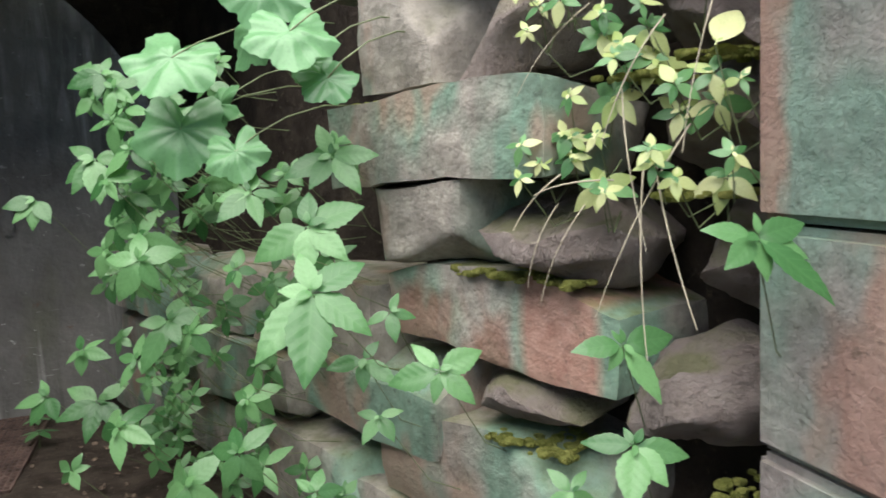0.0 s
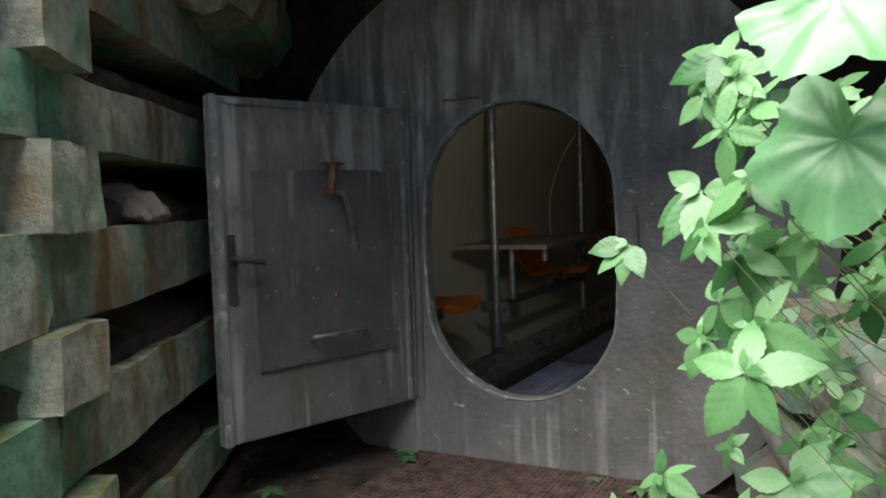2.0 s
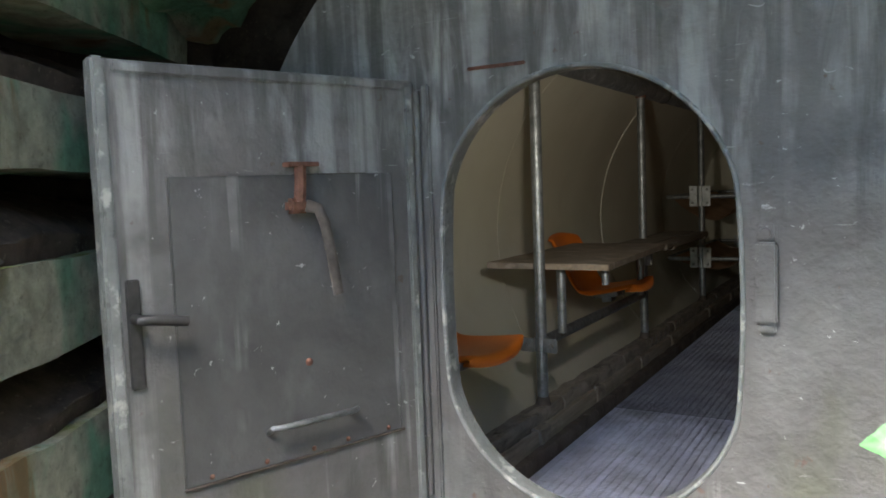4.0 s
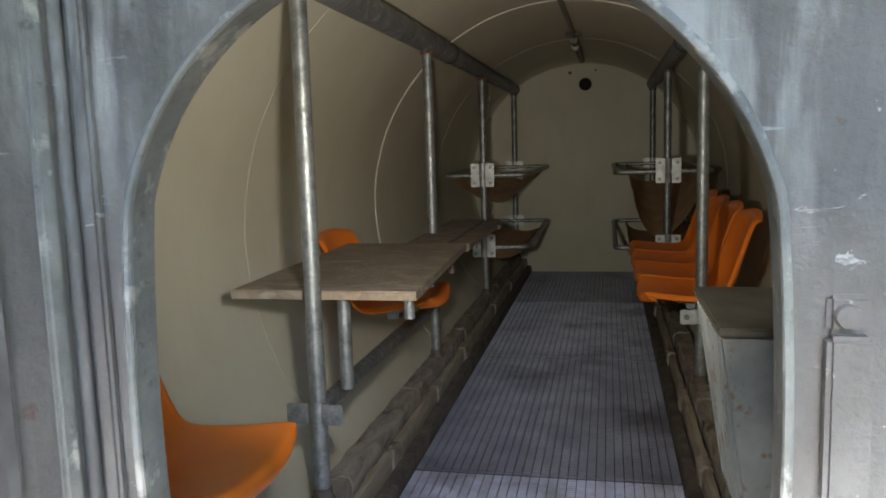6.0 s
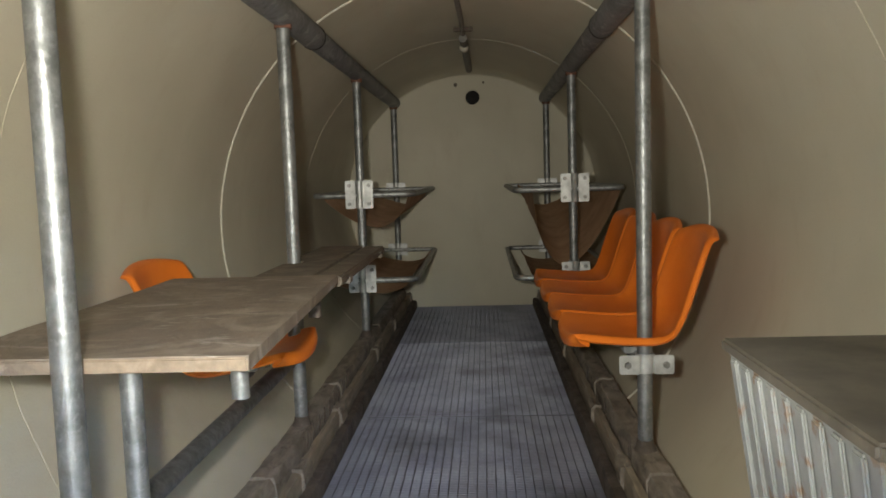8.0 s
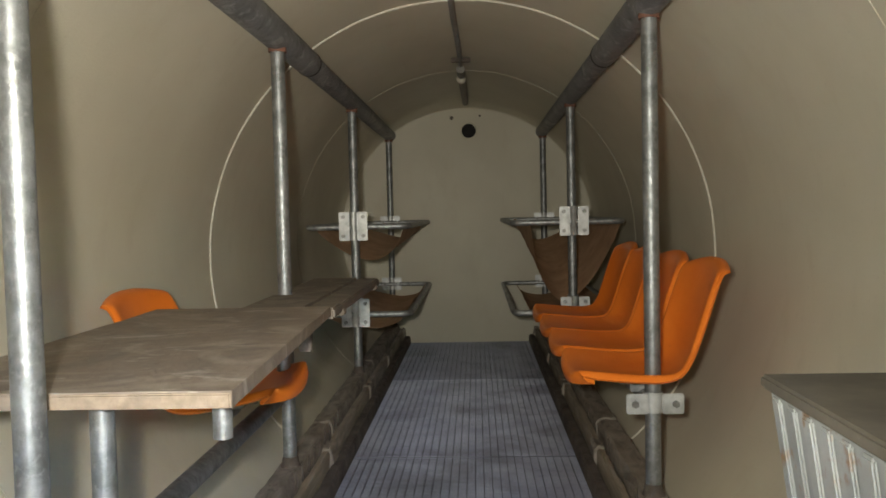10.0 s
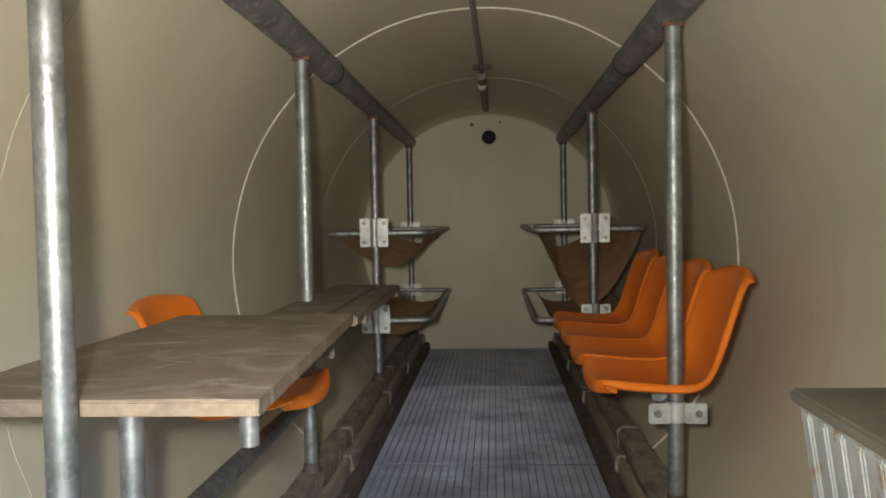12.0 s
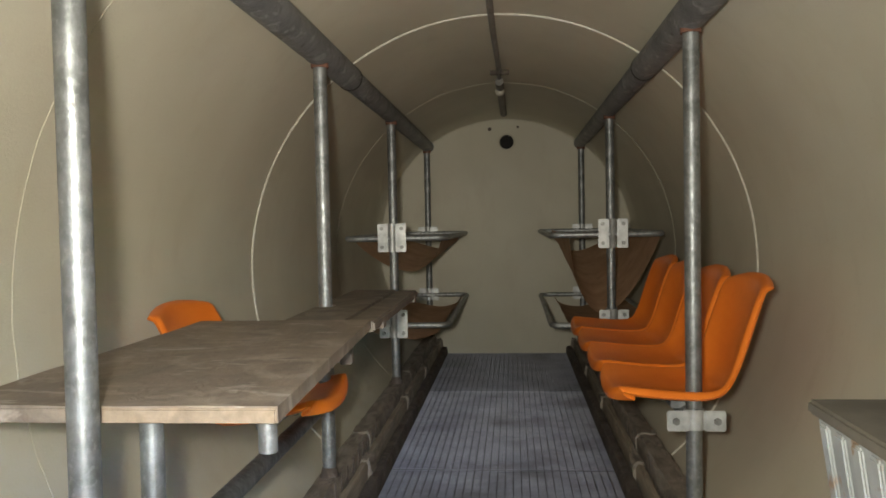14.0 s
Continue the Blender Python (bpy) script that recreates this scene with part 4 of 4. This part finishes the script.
    wall_stone(nm, u0, u1, z0, z1, sd, mt, lb, tilt=random.uniform(-3, 3) if rk else random.uniform(-1.5, 1.5), rough=0.032 if rk else 0.017, square=0.88 if rk else 0.93, out=random.uniform(-0.03, 0.03) - (0.1 if u1 < 0 and z0 > 0.5 else 0))


def build_banks():
    t = thing("bank", (0, 0, 0), "dark earth bank behind the stones", "earth bank", kind="structure")

    def right(u, v):
        p = WA + WD * (u - 0.6) - WN * (0.2 + 0.1 * v + 0.05 * noise.noise((u * 3, v * 3, 0)))
        return Vector((p.x, p.y, -0.4 + v))

    part("soil", sheet(3.5, 2.9, 50, 40, right), SOIL, t, smooth=True)

    def left(u, v):
        p = LA + LD * (u - 1.0) - LN * (0.3 + 0.06 * v + 0.06 * noise.noise((u * 3, v * 3, 5)))
        return Vector((p.x, p.y, -0.4 + v))

    part("soil", sheet(4.2, 2.9, 60, 40, left), SOIL, t, smooth=True)


# the crib wall across from it
LA, LB = Vector((-0.35, -1.85, 0)), Vector((-1.0, -0.7, 0))
LD = (LB - LA).normalized()
LN = Vector((LD.y, -LD.x, 0))
if LN.x < 0:
    LN = -LN
CRIB_YAW = math.degrees(math.atan2(LD.y, LD.x))
build_banks()


def crib(name, u0, u1, z0, z1, seed, label, depth, out=0.0, tilt=0.0, rough=0.013):
    c = LA + LD * (u0 + u1) / 2 - LN * (depth / 2 - out)
    c.z = (z0 + z1) / 2
    ob = part(name, stone((u1 - u0, depth, z1 - z0), seed, rough, 0.94, 14), CRIB, None, smooth=True, at=pose(c.x, c.y, c.z, 0, tilt, CRIB_YAW))
    return tagged(ob, label, "concrete beam", "beams of the crib wall")


ST, HD = "long mossy concrete beam with faded green paint in a crib wall", "short mossy concrete block with faded green paint in a crib wall"
for i, (z0, z1) in enumerate(((-0.12, 0.05), (0.27, 0.49), (0.665, 0.88), (1.08, 1.26), (1.45, 1.65))):
    crib("crib_beam", 0.02, 2.1, z0, z1, 40 + i, ST, 0.3, 0.0, 0)
    crib("crib_beam", -1.9, -0.02, z0, z1, 50 + i, ST, 0.3, 0.02, 0)
for i, (z0, z1) in enumerate(((0.05, 0.27), (0.49, 0.665), (0.88, 1.08), (1.26, 1.45))):
    for j, u in enumerate((-0.95, -0.1)):
        crib("crib_block", u, u + 0.27, z0, z1, 60 + i * 3 + j, HD, 0.34, 0.07)
    b = LA + LD * 0.75 - LN * 0.215
    led = part("soil_fill", stone((2.6, 0.34, 0.19), 80 + i, 0.03, 0.7, 22), CRIB_SOIL, None, smooth=True, at=pose(b.x, b.y, z0 + 0.025, 0, 0, CRIB_YAW) @ pose(0, 0, 0, 22 if LN.x > 0 else -22))
    tagged(led, "dark crumbly soil filling the crib wall", "soil", kind="stuff")
r = part("rock", stone((0.3, 0.22, 0.1), 90, 0.03, 0.85, 9, 7, 0.9), ROCK, None, smooth=True, at=pose(*(LA + LD * 0.72 - LN * 0.06 + Vector((0, 0, 0.925))), 0, 8, CRIB_YAW))
tagged(r, "loose pale rock lying on a crib beam", "rock")
bl = part("boulder", stone((1.5, 0.9, 0.5), 91, 0.09, 0.6), CRIB, None, smooth=True, at=pose(-1.35, -0.55, 1.85, 0, 6, CRIB_YAW))
tagged(bl, "large dark mossy boulder above the crib wall", "boulder")


def build_cover():
    t = thing("overhang", (0, 0, 0), "dark overgrown earth and rock covering the tank", "earth cover", kind="structure")
    part("rock_mass", stone((6.0, 9.55, 1.2), 95, 0.12, 0.88, 20), SOIL, t, smooth=True, at=pose(-0.4, 3.22, 2.62))
    part("rock_mass", stone((3.0, 9.0, 3.0), 96, 0.12, 0.85, 14), SOIL, t, smooth=True, at=pose(-2.85, 3.6, 0.9))
    part("rock_mass", stone((3.6, 9.6, 3.8), 97, 0.12, 0.9, 14), SOIL, t, smooth=True, at=pose(3.2, 4.5, 0.9))
    part("earth_face", rings([disc_loop(1.095, 0.03), disc_loop(2.4, 0.03), disc_loop(2.4, 0.3), disc_loop(1.095, 0.3), disc_loop(1.095, 0.03)], True, False), SOIL, t)
    part("rock_mass", stone((1.1, 0.8, 3.6), 98, 0.08, 0.9, 10), SOIL, t, smooth=True, at=pose(1.72, 0.42, 0.9))
    part("rock_mass", stone((1.15, 0.7, 1.6), 99, 0.06, 0.93, 10), SOIL, t, smooth=True, at=pose(1.58, 0.38, 2.1))


build_cover()


def build_slabs():
    for i, (z0, z1) in enumerate(((-0.3, 0.455), (0.46, 0.778), (0.783, 1.7))):
        s = part("wall_slab", box(-0.2, 0.2, -1.0, 1.0, z0, z1, 0.012), SLAB, None, at=pose(2.175, -3.95, 0, 0, 0, 0))
        tagged(s, "smooth concrete slab with brown and green camouflage paint", "concrete slab", "camouflage slabs")


build_slabs()


# ---- plants ----
def leaf_mesh(name, mat, length, width, serr=0.0):
    nu, nv = 16, 6

    def pt(u, v):
        t = u
        s = v - 1
        b = max(0.0, (t - 0.06) / 0.94)
        w = width * 1.12 * math.sin(math.pi * b ** 0.85) ** 0.95 * (1 - 0.25 * t) + 0.012
        w *= 1 + serr * (1 if int(t * nu) % 2 else -1)
        return Vector((length * t, s * w / 2, 0.16 * length * t * (1 - t) + 0.1 * w * abs(s) * (1 - abs(s) * 0.8) + 0.008 * math.sin(9 * t) - 0.1 * length * t * t))

    return mesh(name, sheet(1, 2, nu, nv, pt), mat, True)


def broad_leaf_mesh(name, mat, seed):
    bm = bmesh.new()
    n, k = 72, 7
    c = bm.verts.new((0, 0, 0))
    rowsv = []
    for j in range(1, k + 1):
        ring = []
        for i in range(n):
            a = 2 * math.pi * i / n
            lob = 0.86 + 0.09 * math.cos(5 * a) + 0.05 * abs(math.cos(7.5 * a)) + 0.025 * math.cos(24 * a) + 0.04 * noise.noise((math.cos(a) * 2, math.sin(a) * 2, seed))
            notch = 1 - 0.55 * math.exp(-((a - math.pi) / 0.3) ** 2)
            r = lob * notch * j / k
            x, y = r * math.cos(a) * 0.5, r * math.sin(a) * 0.5
            z = -0.1 * (j / k) ** 2 + 0.016 * abs(math.cos(4.5 * a)) * (j / k) + 0.011 * math.cos(9 * a) * (j / k) ** 1.6 + 0.06 * noise.noise((x * 4, y * 4, seed)) + 0.012 * noise.noise((x * 17, y * 17, seed))
            ring.append(bm.verts.new((x, y, z)))
        rowsv.append(ring)
    for i in range(n):
        bm.faces.new((c, rowsv[0][i], rowsv[0][(i + 1) % n]))
    for a, b in zip(rowsv, rowsv[1:]):
        for i in range(n):
            bm.faces.new((a[i], a[(i + 1) % n], b[(i + 1) % n], b[i]))
    return mesh(name, bm, mat, True)


LEAVES = [leaf_mesh("leaf", LEAF, 1.0, 0.46, 0.05), leaf_mesh("leaf", LEAF, 1.0, 0.54, 0.05), leaf_mesh("leaf", LEAF, 1.0, 0.4, 0.05)]
PALES = [leaf_mesh("leaf", PALE_LEAF, 1.0, 0.45)]
BROADS = [broad_leaf_mesh("leaf", BIG_LEAF, s) for s in (1, 2, 3)]
rng = random.Random(7)


def whorl(x, y, z, size, kinds=LEAVES, label="green leafy balsam plant growing from the stone wall", count=5, drop=0.22, spray=()):
    top = Vector((x, y, z))
    s = (top - WA).dot(WN)
    root = top - WN * min(s + 0.05, 0.12 + 0.5 * s) + Vector((0, 0, -max(drop, 0.7 * s))) + WD * rng.uniform(-0.08, 0.08)
    t = thing("plant", root, label, "plant", "plants on the stone wall")
    loc = top - root
    mid = loc * 0.5 + Vector((0, 0, -0.05))
    part("stem", pipe([(0, 0, 0), mid, loc], 0.0014, 6, taper=0.6), STEM, t, smooth=True)
    axis = (WN * 0.7 + Vector((0, -0.75, 0)) + Vector((0, 0, 0.7)) + Vector((rng.uniform(-0.2, 0.2), rng.uniform(-0.2, 0.2), 0))).normalized()
    q = axis.to_track_quat("Z", "X").to_matrix().to_4x4()
    a0 = rng.uniform(0, 6.28)
    if spray:
        axis = (Vector((-0.15, -0.85, 0.62)) + Vector((rng.uniform(-0.1, 0.1), 0, rng.uniform(-0.1, 0.1)))).normalized()
        side = Vector((0, 0, 1)).cross(axis).normalized()
        q = Matrix((side, axis.cross(side), axis)).transposed().to_4x4()
    for deg, k in spray:
        m = Matrix.Translation(loc) @ q @ Matrix.Rotation(radians(deg + rng.uniform(-5, 5)), 4, "Z") @ Matrix.Rotation(rng.uniform(-0.12, 0.22), 4, "Y") @ Matrix.Rotation(rng.uniform(-0.25, 0.25), 4, "X") @ Matrix.Diagonal((k, k, k, 1))
        part("leaf", rng.choice(kinds), None, t, at=m)
    for i in range(0 if spray else count):
        a = a0 + 2 * math.pi * i / count + rng.uniform(-0.25, 0.25)
        k = size * rng.uniform(0.75, 1.1)
        m = Matrix.Translation(loc) @ q @ Matrix.Rotation(a, 4, "Z") @ Matrix.Rotation(rng.uniform(-0.05, 0.5), 4, "Y") @ Matrix.Rotation(rng.uniform(-0.3, 0.3), 4, "X") @ Matrix.Diagonal((k, k, k, 1))
        part("leaf", rng.choice(kinds), None, t, at=m)
    for i in range(2 if spray else 3):
        a = rng.uniform(0, 6.28)
        k = size * rng.uniform(0.25, 0.4)
        m = Matrix.Translation(loc + axis * 0.008) @ q @ Matrix.Rotation(a, 4, "Z") @ Matrix.Rotation(-0.35, 4, "Y") @ Matrix.Diagonal((k, k, k, 1))
        part("leaf", rng.choice(kinds), None, t, at=m)
    return t


whorl(1.92, -2.94, 1.02, 0.03, PALES, "single yellow green leaf beside the stone wall", spray=((55, 0.1),))
# the large rosettes: place of the tip, size, then each leaf's turn and length
for x, y, z, k, spray in (
    (1.534, -2.181, 0.9, 0.1, ((110, 0.09), (5, 0.1), (310, 0.105), (240, 0.09), (200, 0.11))),
    (1.367, -2.096, 0.83, 0.08, ((85, 0.06), (0, 0.07), (190, 0.075), (225, 0.095), (290, 0.09))),
    (1.461, -2.276, 0.765, 0.11, ((95, 0.08), (25, 0.12), (320, 0.11), (205, 0.13), (262, 0.11), (350, 0.06))),
    (1.437, -2.43, 0.655, 0.13, ((225, 0.16), (315, 0.135), (262, 0.18), (100, 0.09), (35, 0.12), (170, 0.06))),
    (1.02, -1.62, 0.925, 0.11, ((150, 0.085), (0, 0.075), (245, 0.11), (282, 0.125), (215, 0.1))),
    (0.83, -1.36, 0.82, 0.08, ((200, 0.09), (230, 0.09), (260, 0.09), (305, 0.085))),
    (1.09, -1.62, 0.645, 0.09, ((110, 0.06), (190, 0.12), (235, 0.09), (290, 0.11), (330, 0.1))),
    (1.17, -1.83, 0.52, 0.09, ((70, 0.08), (180, 0.07), (240, 0.14), (300, 0.07), (15, 0.1))),
    (1.06, -1.64, 1.14, 0.09, ((160, 0.09), (200, 0.1), (260, 0.08), (80, 0.06), (330, 0.07))),
    (1.65, -2.5, 0.5, 0.08, ((130, 0.08), (20, 0.09), (190, 0.1), (260, 0.06), (315, 0.09))),
    (1.83, -2.84, 0.6, 0.09, ((175, 0.08), (5, 0.085), (100, 0.03), (290, 0.1), (230, 0.045))),
    (1.877, -3.07, 0.775, 0.09, ((160, 0.065), (10, 0.075), (330, 0.07), (268, 0.055), (215, 0.065), (300, 0.115))),
    (1.81, -2.9, 0.47, 0.08, ((165, 0.075), (340, 0.08), (250, 0.09), (300, 0.07), (100, 0.03))),
    (1.56, -2.38, 0.39, 0.06, ((170, 0.045), (15, 0.05), (235, 0.065), (300, 0.06))),
    (1.6, -2.35, 0.59, 0.06, ((60, 0.045), (200, 0.055), (280, 0.065), (340, 0.055))),
    (1.54, -2.35, 0.5, 0.07, ((195, 0.075), (320, 0.085), (270, 0.065), (45, 0.05))),
    (0.96, -1.52, 0.26, 0.1, ((150, 0.11), (210, 0.12), (260, 0.12), (310, 0.11), (30, 0.09))),
    (0.83, -1.48, 0.28, 0.09, ((120, 0.06), (190, 0.1), (240, 0.09), (300, 0.08))),
):
    whorl(x, y, z, k, spray=spray)
for p in ((1.03, -1.79, 0.26, 0.1), (1.3, -2.13, 0.27, 0.09), (1.18, -1.94, 0.14, 0.1), (0.94, -1.59, 0.42, 0.08), (1.09, -1.82, 0.43, 0.08),
          (1.22, -1.86, 0.49, 0.07), (1.33, -2.04, 0.66, 0.06), (1.2, -1.79, 0.86, 0.06), (1.02, -1.57, 1.1, 0.07), (0.89, -1.63, 0.11, 0.06), (1.42, -2.43, 0.28, 0.06), (1.78, -2.76, 0.35, 0.05),
          (1.03, -1.63, 1.08, 0.07), (1.09, -1.73, 1.09, 0.08), (1.08, -1.76, 1.01, 0.085), (1.11, -1.75, 1.04, 0.09), (1.12, -1.82, 0.94, 0.09), (1.06, -1.71, 0.75, 0.08),
          (1.12, -1.80, 0.73, 0.1), (1.03, -1.69, 0.69, 0.07), (1.12, -1.88, 0.68, 0.1), (1.10, -1.76, 0.83, 0.08), (1.13, -1.73, 0.83, 0.09), (1.01, -1.52, 1.16, 0.06), (1.06, -1.82, 0.87, 0.08)):
    whorl(*p)
for p in ((1.88, -2.71, 1.07, 0.05), (1.94, -2.77, 1.02, 0.06), (1.85, -2.66, 0.91, 0.04), (1.85, -2.66, 0.88, 0.04), (1.88, -2.7, 0.83, 0.06),
          (2.0, -2.86, 0.84, 0.06), (1.97, -2.79, 0.94, 0.05), (1.99, -2.85, 0.95, 0.06), (1.93, -2.77, 1.07, 0.05), (1.9, -2.72, 0.97, 0.07)):
    whorl(*p, kinds=PALES + LEAVES[:1], label="pale yellowish green plant on the stone wall", count=6, drop=0.06)


def broad(x, y, z, size, face, turn):
    top = Vector((x, y, z))
    s = (top - WA).dot(WN)
    root = top - WN * (s + 0.05) + Vector((0, 0, 0.1))
    t = thing("broad_leaf_plant", root, "broad dull green lobed leaf hanging from the stone wall", "plant", "broad leaved creeper")
    loc = top - root
    part("stem", pipe([(0, 0, 0), loc * 0.3 + Vector((0, 0, 0.03)), loc * 0.6 + Vector((0, 0, 0.035)), loc * 0.85 + Vector((0, 0, 0.02)), loc], 0.0018, 6), STEM, t, smooth=True)
    n = (Vector(face) + Vector((rng.uniform(-0.08, 0.08), 0, rng.uniform(-0.08, 0.08)))).normalized()
    side = Vector((0, 0, 1)).cross(n).normalized()
    q = Matrix((side, n.cross(side), n)).transposed().to_4x4()
    part("leaf", rng.choice(BROADS), None, t, at=Matrix.Translation(loc) @ q @ Matrix.Rotation(radians(turn), 4, "Z") @ Matrix.Diagonal((size, size, size, 1)))


OPEN_UP, FACING, SIDEWAYS = (-0.1, -0.75, 0.66), (-0.25, -0.88, 0.42), (-0.75, -0.5, 0.35)
for x, y, z, size, face, turn in (
    (1.23, -2.01, 1.13, 0.225, OPEN_UP, 250), (1.235, -1.965, 0.978, 0.235, FACING, 265), (1.345, -2.067, 0.921, 0.15, FACING, 285),
    (1.516, -2.288, 1.052, 0.13, OPEN_UP, 300), (1.448, -2.3, 1.14, 0.19, OPEN_UP, 270), (1.395, -2.141, 1.165, 0.18, SIDEWAYS, 240),
    (1.325, -1.932, 1.03, 0.13, SIDEWAYS, 200), (1.42, -2.2, 1.24, 0.2, FACING, 255), (1.49, -2.24, 1.09, 0.1, FACING, 310),
):
    broad(x, y, z, size, face, turn)


def stalk(u, z, du, dz, out, r, mat, label):
    root = WA + WD * u + WN * 0.02 + Vector((0, 0, z))
    t = thing("stalk", root, label, "stalk", "dry stalks on the wall")
    tip = WD * du + WN * out + Vector((0, 0, dz))
    part("blade", pipe([tip * f + (WN * 0.05 + Vector((0, 0, 0.03))) * f * (1 - f) for f in (0, 0.14, 0.28, 0.42, 0.56, 0.7, 0.85, 1)], r * 0.42, 6, taper=0.5), mat, t, smooth=True)


for row in ((-0.2, 0.88, -0.05, -0.3, 0.07, 0.004), (-0.16, 0.98, -0.1, -0.24, 0.08, 0.003), (-0.02, 0.8, 0.03, -0.14, 0.05, 0.003), (-0.08, 0.8, 0.05, -0.16, 0.06, 0.0025),
            (-0.24, 1.08, 0.04, -0.18, 0.1, 0.003), (-0.22, 0.86, -0.12, -0.22, 0.08, 0.004), (-0.1, 1.12, 0.08, -0.14, 0.09, 0.0025),
            (-0.05, 0.86, 0.06, -0.1, 0.08, 0.004), (-0.28, 0.92, 0.1, -0.28, 0.1, 0.0035), (-0.14, 0.84, 0.1, -0.02, 0.08, 0.004), (-0.34, 1.14, 0.02, -0.26, 0.08, 0.003)):
    stalk(*row, DRY, "thin dry straw coloured stalk on the stone wall")


# filling foliage low and behind
for i in range(48):
    p = WA + WD * rng.uniform(0.8, 1.7) + WN * rng.uniform(0.1, 0.3)
    whorl(p.x, p.y, rng.uniform(0.0, 1.2), rng.uniform(0.045, 0.08), drop=0.1)
for i in range(78):
    u, z = rng.uniform(0.55, 2.2), rng.uniform(-0.1, 1.2)
    if z < 0.1 or rng.random() < 0.75:
        p = WA + WD * u + WN * rng.uniform(0.03, 0.2)
        whorl(p.x, p.y, z, rng.uniform(0.045, 0.085), drop=0.08)
for i in range(26):
    p = WA + WD * rng.uniform(-0.36, 0.02) + WN * rng.uniform(0.0, 0.1)
    whorl(p.x, p.y, rng.uniform(0.82, 1.2), rng.uniform(0.022, 0.045), kinds=PALES + LEAVES[2:], label="small pale green plant among moss on the wall", drop=0.04)


def seedling(x, y, size):
    t = thing("seedling", (x, y, GROUND - 0.02), "small green seedling in the soil", "seedling", "seedlings")
    part("stem", pipe([(0, 0, 0), (0.003, 0.002, size * 0.8)], 0.002, 6), STEM, t)
    for i in range(5):
        m = Matrix.Translation((0.003, 0.002, size * 0.8)) @ Matrix.Rotation(i * 1.26 + x * 9, 4, "Z") @ Matrix.Rotation(0.1, 4, "Y") @ Matrix.Diagonal((size, size, size, 1))
        part("leaf", rng.choice(LEAVES), None, t, at=m)


for x, y, k in ((-0.47, -0.14, 0.06), (-0.43, -0.2, 0.05), (-0.7, -0.75, 0.07), (-0.1, -1.25, 0.07), (0.35, -0.12, 0.04), (0.55, -0.2, 0.06), (0.6, -0.45, 0.08), (-0.6, -0.95, 0.05)):
    seedling(x, y, k)


def build_litter():
    verts, faces = [], []
    for i in range(900):
        x, y = rng.uniform(-1.3, 1.5), rng.uniform(-2.6, -0.03)
        r, a = rng.uniform(0.004, 0.016), rng.uniform(0, 6.28)
        n = len(verts)
        z = GROUND - 0.012 + rng.uniform(-0.004, 0.012)
        for k in range(5):
            q = r * rng.uniform(0.6, 1.2)
            verts.append((x + q * math.cos(a + 1.257 * k), y + q * math.sin(a + 1.257 * k), z + rng.uniform(-0.003, 0.003)))
        verts.append((x, y, z + r * rng.uniform(0.3, 0.8)))
        faces.extend([(n + k, n + (k + 1) % 5, n + 5) for k in range(5)])
    me = bpy.data.meshes.new("litter")
    me.from_pydata(verts, [], faces)
    me.materials.append(LITTER)
    tagged(new("litter", me), "crumbs of stone, bark and dead leaves on the soil", "litter", kind="stuff")


LITTER = m_plain("brown_litter", (0.12, 0.085, 0.06), 0.9, 0, 9, 0.7)
build_litter()


# moss on the stones
MOSS = Mat("yellow_green_moss", 0.95, 0, 0.1)
MOSS = MOSS.done(MOSS.mix(MOSS.noise(45, 8), (0.17, 0.2, 0.04), (0.42, 0.43, 0.13)), MOSS.noise(160, 8), 1.0, 0.02)
for i, (u, z, w) in enumerate(((-0.3, 1.02, 0.12), (-0.16, 1.0, 0.14), (-0.25, 0.815, 0.12), (-0.1, 1.185, 0.18), (0.12, 0.66, 0.2), (0.26, 0.658, 0.1), (0.0, 0.657, 0.08), (0.1, 0.332, 0.2), (-0.33, 0.355, 0.1), (0.6, 1.015, 0.1))):
    bm = bmesh.new()
    for q in range(int(w * 330)):
        k = rng.uniform(0.006, 0.017)
        one = stone((k * 1.5, k * 1.3, k * 0.8), 120 + i * 40 + q, 0.004, 0.4, 2)
        bmesh.ops.translate(one, verts=one.verts, vec=(rng.uniform(-w, w) * 0.5, rng.uniform(-0.06, 0.09), rng.uniform(-0.004, 0.004)))
        me = bpy.data.meshes.new("clump")
        one.to_mesh(me)
        bm.from_mesh(me)
        bpy.data.meshes.remove(me)
        one.free()
    c = WA + WD * u - WN * 0.07
    ob = part("moss", bm, MOSS, None, smooth=True, at=pose(c.x, c.y, z, 0, 0, WALL_YAW))
    tagged(ob, "yellow green moss on a stone", "moss", "moss cushions", "stuff")
